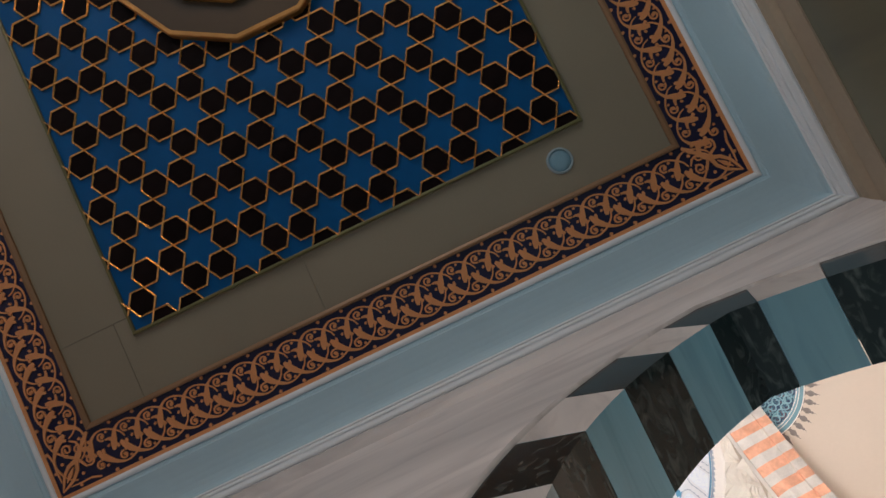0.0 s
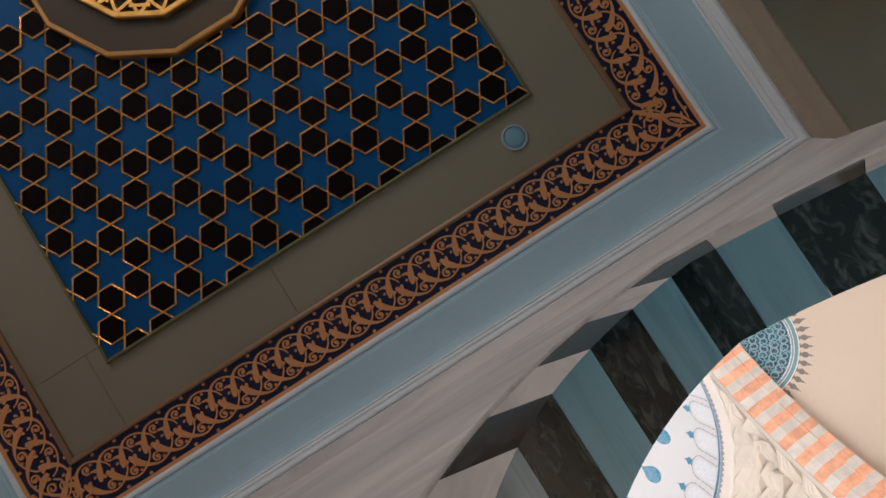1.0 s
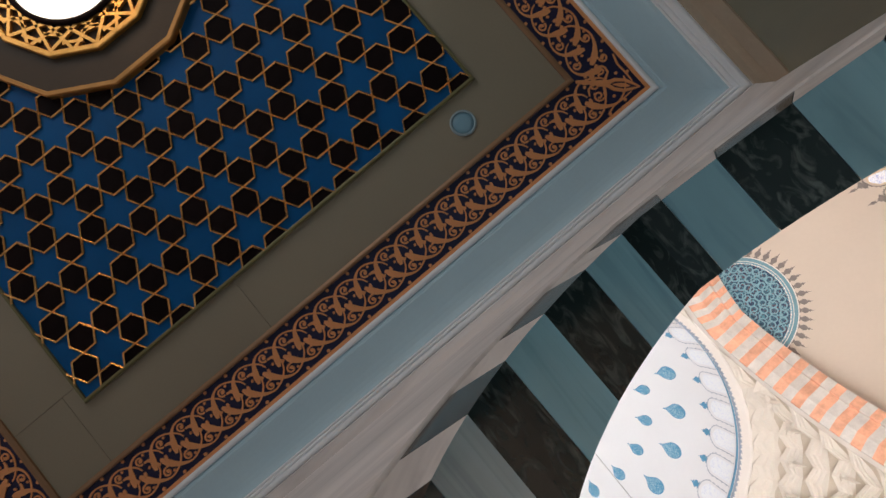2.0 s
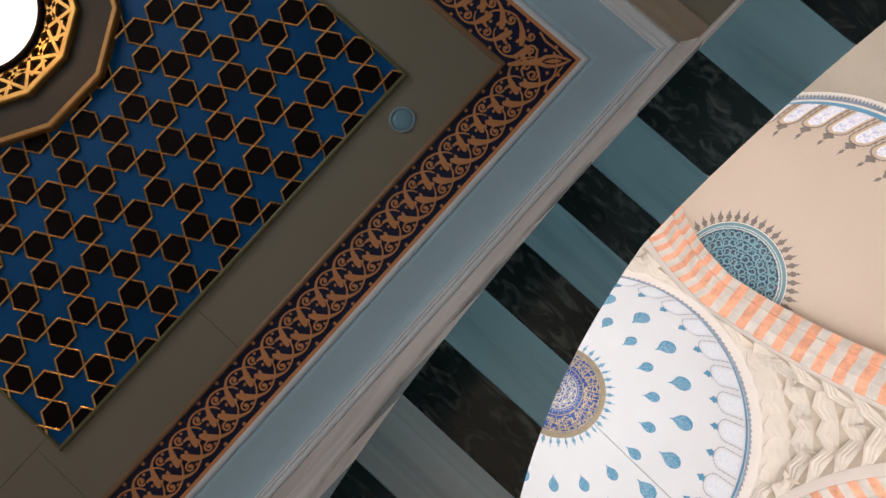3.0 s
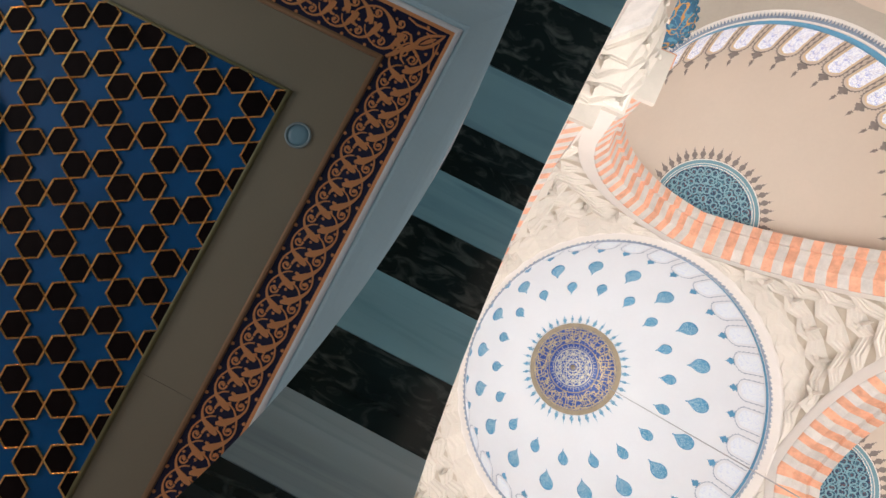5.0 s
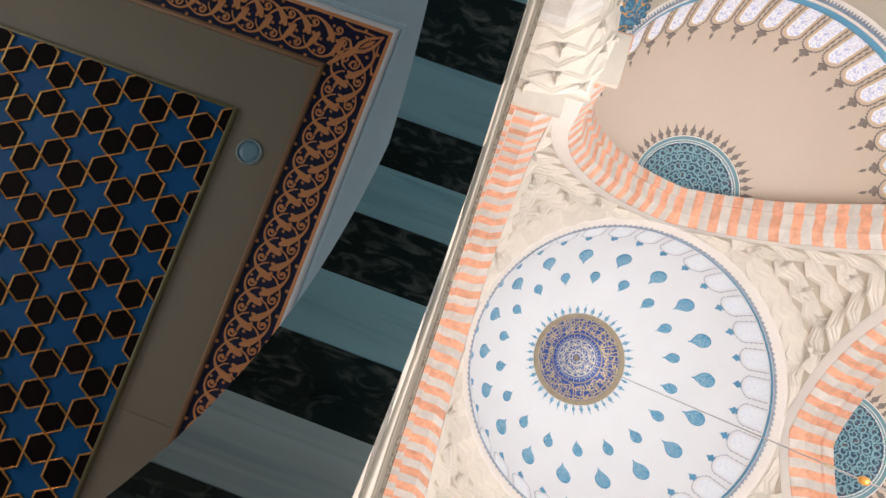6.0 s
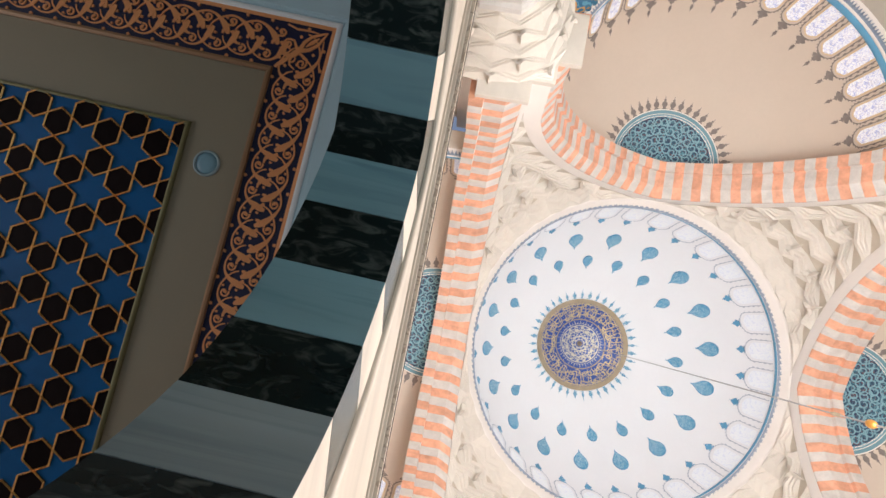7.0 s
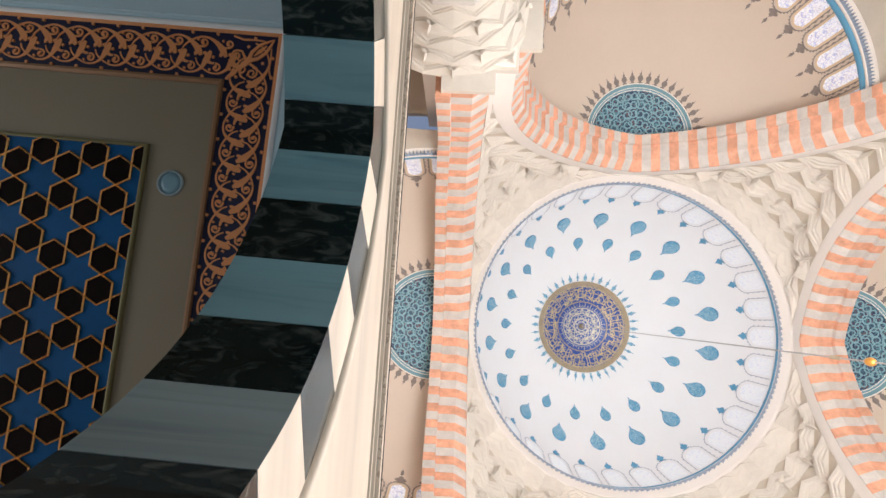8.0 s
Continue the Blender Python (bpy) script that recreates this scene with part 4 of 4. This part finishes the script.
def leaf_star(material):
    """A stucco leaf: a long ridged tip and two curled side blades round a raised bud."""
    parts = []
    for a, l, w in ((90, 0.40, 0.13), (205, 0.27, 0.12), (335, 0.27, 0.12)):
        c, s = math.cos(radians(a)), math.sin(radians(a))
        out = [(0.0, 0.0, 0.12), (0.45 * l, 0.0, 0.13), (l, 0.0, 0.02), (0.5 * l, 0.5 * w, 0.0), (0.5 * l, -0.5 * w, 0.0), (0.0, 0.45 * w, 0.02), (0.0, -0.45 * w, 0.02)]
        parts.append(([(x * c - y * s, x * s + y * c, z) for x, y, z in out], [(0, 1, 3, 5), (1, 2, 3), (0, 6, 4, 1), (1, 4, 2)]))
    ring = [(0.06 * math.cos(math.pi * i / 3), 0.06 * math.sin(math.pi * i / 3)) for i in range(6)]
    parts.append(([(x, y, 0.10) for x, y in ring] + [(0, 0, 0.20)], [(i, (i + 1) % 6, 6) for i in range(6)]))
    return joined("leaf_star", parts, material)


star_mesh = leaf_star(MUQ)
capital_star = leaf_star(CAPITAL)
for k, (zt, zb) in enumerate(zip(tiers, tiers[1:])):
    lo, hi = pend_span(zt)
    step = 90 / CELLS
    for i in range(-1, CELLS + 1):
        vs = []
        angles = [step * (i + q + 0.5 * (k % 2)) for q in (0.0, 0.5, 1.0)]
        if angles[2] < lo + 0.5 or angles[0] > hi - 0.5:
            continue
        for q, a in enumerate(angles):
            crest = (0.0, 1.0, 0.0)[q]
            for fz, base, share in STEPS:
                z = zb + (zt - zb) * fz
                l, h = pend_span(z)
                fade = max(0.0, min(1.0, min(a - l, h - a) / 2.5))
                t = min(1.0, max(0.0, (a - l) / (h - l))) if h - l > 0.5 else 0.5
                vs.append(pend_pt(z, t, (base + 0.26 * share * crest) * fade))
        m = len(STEPS)
        fs = [(c * m + r, (c + 1) * m + r, (c + 1) * m + r + 1, c * m + r + 1) for c in range(2) for r in range(m - 1)]
        me = mesh_of("muqarnas_cell", vs, fs, MUQ)
        me.materials.append(NICHE_SHADE)
        for c in (0, 1):                     # sunk facets under the zigzag: beige tint, darkened for the shade in the recess
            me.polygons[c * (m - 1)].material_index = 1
        cell = piece("muqarnas_cell", me, pend)
        l, h = pend_span(zb)
        am = angles[1]
        if k in (1, 3, 5, 7) and l + 2.5 < am < h - 2.5:
            e = Vector(pend_pt(zb + 0.60 * (zt - zb), (am - l) / (h - l), 0.27))
            away = Vector((0.5 * math.cos(radians(am)), 0.5 * math.sin(radians(am)), -1.0)).normalized()
            side = away.cross(Vector((0, 0, 1))).normalized()
            face = side.cross(away) * -1 if side.cross(away).z > 0 else side.cross(away)
            turn = Matrix((away.cross(face), away, face)).transposed().to_4x4()
            piece("leaf_star", star_mesh, cell, Matrix.Translation(e) @ turn @ Matrix.Scale(1.15, 4))
for a in (90, 180, 270):
    copy_thing(pend, HALL @ Matrix.Rotation(radians(a), 4, "Z"))

# ---- piers with muqarnas capitals ----
pier = thing("pier", "octagonal pale stone pier with a muqarnas capital", "pier", HALL @ pose(S + 0.6, S + 0.6, 0), "piers of the hall")


def tier_mesh(r0, z0, r1, z1, n, phase):
    """One tier of a capital: a zigzag ring that widens upwards."""
    v, f = [], []
    for i in range(2 * n):
        a = 2 * math.pi * (i + phase) / (2 * n)
        sq = 1 / max(abs(math.cos(a)), abs(math.sin(a)))
        k = 0.7 + 0.3 * sq
        b = 0.93 if i % 2 else 1.0
        t = 1.0 if i % 2 else 0.90
        zig = 0.0 if i % 2 else 0.14
        for r, z in ((r0 * b, z0), (r1 * t * 0.93, z1 - zig - 0.08), (r1 * t * 0.97, z1 - zig - 0.075), (r1 * t * 0.97, z1 - zig - 0.045), (r1 * t * 1.01, z1 - zig - 0.04), (r1 * 1.0, z1 - 0.01), (r1 * 1.02, z1 + 0.04)):
            v.append((r * k * math.cos(a), r * k * math.sin(a), z))
    m = 2 * n
    for i in range(m):
        j = (i + 1) % m
        f += [(7 * i + q, 7 * j + q, 7 * j + q + 1, 7 * i + q + 1) for q in range(6)]
    return mesh_of("capital_tier", v, f, CAPITAL)


piece("shaft", lathe("shaft", [(0.90, 0), (0.90, 10.8), (0.97, 10.85), (0.97, 11.0), (0.92, 11.05)], 8, WHITE, 22.5, 382.5, False), pier, label="pale stone shaft")
for k, (r0, r1) in enumerate(((0.80, 1.02), (0.98, 1.14), (1.10, 1.27), (1.23, 1.40), (1.36, 1.52))):
    piece("capital_tier", tier_mesh(r0, 10.95 + 0.32 * k, r1, 11.27 + 0.32 * k, 8, k % 2), pier)
piece("abacus", prism("abacus", [(-1.82, -0.88), (-1.35, -0.88), (-1.35, -1.35), (-0.88, -1.35), (-0.88, -1.82), (0.22, -1.82), (0.22, -1.35), (0.6, -1.35), (0.6, 0.6), (-1.35, 0.6), (-1.35, 0.22), (-1.82, 0.22)], 12.54, 12.7, CAPITAL), pier, label="stepped white abacus")
piece("abacus_fillet", prism("abacus_fillet", [(-1.28, -1.28), (0.65, -1.28), (0.65, 0.65), (-1.28, 0.65)], 12.46, 12.54, BAND), pier, label="white fillet under the abacus")
for k in (1, 3, 4):                          # stucco leaves on the tiers
    for i in range(8):
        a = 2 * math.pi * (i + 0.5 * (k % 2)) / 8
        rr = (1.02, 1.14, 1.27, 1.40, 1.52)[k] * (0.7 + 0.3 / max(abs(math.cos(a)), abs(math.sin(a))))
        out = Vector((math.cos(a), math.sin(a), -0.8)).normalized()
        piece("leaf_star", capital_star, pier, Matrix.Translation((rr * 0.95 * math.cos(a), rr * 0.95 * math.sin(a), 11.10 + 0.32 * k)) @ out.to_track_quat("Z", "Y").to_matrix().to_4x4() @ Matrix.Scale(0.55, 4))
piece("impost", box("impost", -1.0, 0.7, -1.0, 0.7, 12.7, 17.2, BAND), pier, label="white impost block")
for a in (90, 180, 270):
    copy_thing(pier, HALL @ Matrix.Rotation(radians(a), 4, "Z") @ pose(S + 0.6, S + 0.6, 0))

# ---- half-domes ----
HX, HZ, HRAD = 7.2, 17.0, 4.82
half = thing("half_dome", "cream half-dome with a teal medallion and stained-glass windows", "half-dome", HALL, "half-domes round the dome")
M0 = Matrix.Translation((HX, 0, HZ))
piece("shell", cap("shell", HRAD, 0, 90, CREAM, 64, 22, -101, 101), half, M0, "cream plastered shell")
piece("outer_shell", cap("outer_shell", HRAD + 0.35, 0, 90, CREAM, 32, 10, -101, 101), half, M0)
piece("medallion", cap("medallion", HRAD - 0.03, 0.0, 20.8, ARAB, 64, 6, -100, 100), half, M0, "teal arabesque medallion")
scrollwork = []
for pol, n, rr in ((3.2, 8, 0.17), (7.0, 15, 0.20), (11.0, 23, 0.21), (14.9, 30, 0.21), (18.6, 36, 0.20)):
    for k in range(n):
        az, way = 360 * (k + 0.5 * (round(pol) % 2)) / n, 1 if k % 2 else -1
        if abs((az + 180) % 360 - 180) > 99:
            continue
        turns = [(way * rr * (1 - 0.062 * i) * math.cos(radians(-90 + 42 * i)), rr * (1 - 0.062 * i) * math.sin(radians(-90 + 42 * i))) for i in range(13)]
        widths = [0.018 + 0.030 * math.sin(math.pi * i / 12) for i in range(13)]
        stroke = ribbon(turns[::-1] if way < 0 else turns, widths, 0.0, -0.012 - 0.002 * (k % 3))
        scrollwork += on_sphere([stroke], HRAD - 0.03, az, pol)
        scrollwork += on_sphere([ribbon([(-0.5 * rr, -rr), (0.0, -1.15 * rr), (0.5 * rr, -0.8 * rr)], [0.012, 0.04, 0.012], 0.0, -0.01)], HRAD - 0.03, az + 180 / n, pol)
piece("scrollwork", joined("scrollwork", scrollwork, mat("pale_teal_paint", (0.22, 0.40, 0.46), 0.6, vary=0.1, scale=3, fine=14)), half, M0, "pale teal painted scrolls")["kind"] = "stuff"
for p0, p1, mt in ((20.7, 21.2, BAND), (21.2, 21.8, TEAL), (21.8, 22.1, BAND), (22.1, 23.5, TEAL), (23.5, 23.9, BAND)):
    piece("medallion_ring", cap("medallion_ring", HRAD - 0.035, p0, p1, mt, 64, 1, -100, 100), half, M0)
f0 = piece("finial", decal("finial", hung(finial_shape(0.21, 0.46)), HRAD, 0, 24.0, 0.02, PBROWN), half, M0, "umber painted finial")
for k in range(-12, 13):
    if k:
        o = f0.copy()
        scene.collection.objects.link(o)
        o.matrix_basis = M0 @ Matrix.Rotation(radians(8.2 * k), 4, "Z")
hw = piece("window", pane_mesh("pane", 0.44, 1.22, HRAD, 0, 89.0, 0.03, GLASS), half, M0, "round-headed stained-glass window")
piece("gold_frame", pane_mesh("gold_frame", 0.54, 1.30, HRAD, 0, 89.2, 0.012, mat("ochre_border", (0.72, 0.55, 0.36), 0.6)), hw, label="ochre window border")
piece("scroll_border", lattice_beads(0.63, 1.37, HRAD, 0, 89.2, 0.042, 0.02, PBROWN, "scroll_border"), hw, label="umber scroll border")
piece("finial", decal("finial", finial_shape(0.36, 0.36), HRAD, 0, 73.0, 0.02, PBROWN), hw, label="umber pendant finial")
piece("tip", decal("tip", finial_shape(0.11, 0.26), HRAD, 0, 68.4, 0.02, PBROWN), hw, label="umber finial tip")
STEP = 9.1
for k in range(-10, 11):
    if k:
        o = turned_copy(hw, half, 0)
        o.matrix_basis = M0 @ Matrix.Rotation(radians(STEP * k), 4, "Z")
piece("blue_band", lathe("blue_band", [(HRAD - 0.01, 0.10), (HRAD - 0.05, 0.06), (HRAD - 0.05, -0.14), (HRAD + 0.01, -0.18)], 64, PBLUE, -92, 92), half, M0, "blue painted band")
piece("rim_moulding", lathe("rim_moulding", [(HRAD, -0.16), (HRAD - 0.07, -0.20), (HRAD - 0.07, -0.28), (HRAD + 0.05, -0.36), (HRAD + 0.09, -0.50)], 64, BAND, -92, 92), half, M0, "grey-white rim moulding")
# pendentive skirt down to the walls of the bay
v, f = [], []
NA, NQ = 60, 8
XB, UB = 5.02, 5.15
for i in range(NA + 1):
    a = radians(-98 + 196 * i / NA)
    c, s = math.cos(a), math.sin(a)
    k = min(XB / max(1e-3, abs(c)), UB / max(1e-3, abs(s)))
    corner = max(0.0, min(1.0, (k - 5.02) / 2.0))
    drop = 0.35 + 3.0 * corner
    for j in range(NQ + 1):
        t = j / NQ
        r = (HRAD + 0.09) + (k - HRAD - 0.09) * math.sin(t * math.pi / 2)
        v.append((HX + r * c, r * s, HZ - 0.5 - drop * (1 - math.cos(t * math.pi / 2)) - 0.25 * t))
f = [(i * (NQ + 1) + j, (i + 1) * (NQ + 1) + j, (i + 1) * (NQ + 1) + j + 1, i * (NQ + 1) + j + 1) for i in range(NA) for j in range(NQ)]
piece("skirt", mesh_of("skirt", v, f, SKIRT, True), half, label="curved beige stucco skirt")
tb = []
for k in range(453):
    a = radians(-92 + 184 * k / 452)
    c, s = math.cos(a), math.sin(a)
    r1 = HRAD + (0.06 if k % 3 == 0 else -0.02)
    tb += [((HRAD - 0.06) * c, (HRAD - 0.06) * s, -0.30), (r1 * c, r1 * s, -0.385 - 0.5 * (r1 - HRAD))]
piece("tooth_border", mesh_of("tooth_border", tb, [(2 * k, 2 * k + 1, 2 * k + 3, 2 * k + 2) for k in range(452)], PGREY), half, M0, "grey-blue toothed border")
piece("back_wall", box("back_wall", HX + XB, HX + XB + 0.3, -6.3, 6.3, 6.0, 17.0, CREAM), half, label="cream plastered back wall")
for s in (-1, 1):
    piece("side_wall", box("side_wall", HX + 1.2, HX + XB, min(s * UB, s * (UB + 0.6)), max(s * UB, s * (UB + 0.6)), 13.6, 17.0, CREAM), half, label="cream plastered side wall")
for a in (90, 180, 270):
    copy_thing(half, HALL @ Matrix.Rotation(radians(a), 4, "Z"))

# painted roundels on the walls of the bay
r1 = piece("roundel", lathe("roundel", [(0.0, -0.02), (0.74, -0.02), (0.77, 0.0)], 40, FLOWER, smooth=False), None, HALL @ look((9.25, -5.1, 15.0), (18.4, -2.2, 28.5)))
tagged(r1, "blue flower roundel with orange blossoms painted on the wall", "roundel")
lob = []
for k in range(24):
    lob.append(disc(0.75 * math.cos(k * math.pi / 12), 0.75 * math.sin(k * math.pi / 12), 0.085, 0.0, -0.018, 10))
piece("lobed_edge", joined("lobed_edge", lob, mat("dark_teal_paint", (0.04, 0.15, 0.24), 0.6)), r1, label="lobed blue edge")
r2 = piece("roundel", lathe("roundel", [(0.0, -0.03), (0.62, -0.03), (0.66, 0.0)], 40, NIGHT, smooth=False), None, HALL @ pose(HX + XB - 0.004, -1.1, 15.35, 0, 90, 0))
tagged(r2, "round black board with gold scrollwork on the wall", "roundel")

# closing ceilings over the corner bays, outer walls
for sx in (-1, 1):
    for sy in (-1, 1):
        b = box("corner_ceiling", min(sx * 5.9, sx * 12.8), max(sx * 5.9, sx * 12.8), min(sy * 5.9, sy * 12.8), max(sy * 5.9, sy * 12.8), 16.6, 16.8, CREAM)
        struct("corner_ceiling", b, "cream plastered ceiling of a corner bay", "ceiling", HALL)
for a in (0, 90, 180):
    struct("wall_outer", box("wall_outer", HX + XB, HX + XB + 0.3, -6.3, 6.3, 0, 6.0, CREAM), "cream plastered outer wall", "wall", HALL @ Matrix.Rotation(radians(a), 4, "Z"))
for a in range(4):
    for s in (-1, 1):
        b = box("wall_corner", 12.22, 12.5, min(s * 6.3, s * 12.8), max(s * 6.3, s * 12.8), 6.0 if a == 3 else 0, 16.6, CREAM)
        struct("wall_corner", b, "cream plastered outer wall", "wall", HALL @ Matrix.Rotation(radians(90 * a), 4, "Z"))

# ---- chandelier cable ----
cable = thing("chandelier_cable", "thin steel cable with a brass ball hanging from the dome", "cable", HALL @ pose(0, 0, 0))
piece("rod", lathe("rod", [(0.014, 9.0), (0.014, DZ + DR * DK + 0.03)], 8, CABLE), cable, label="steel cable")
piece("ball", lathe("ball", [(0.02, 10.54), (0.045, 10.56), (0.066, 10.61), (0.07, 10.65), (0.06, 10.70), (0.035, 10.74), (0.02, 10.76)], 20, GOLD_BRIGHT), cable, label="brass ball")
piece("joint", lathe("joint", [(0.022, 11.3), (0.032, 11.35), (0.032, 11.5), (0.022, 11.55)], 12, OCHRE), cable)
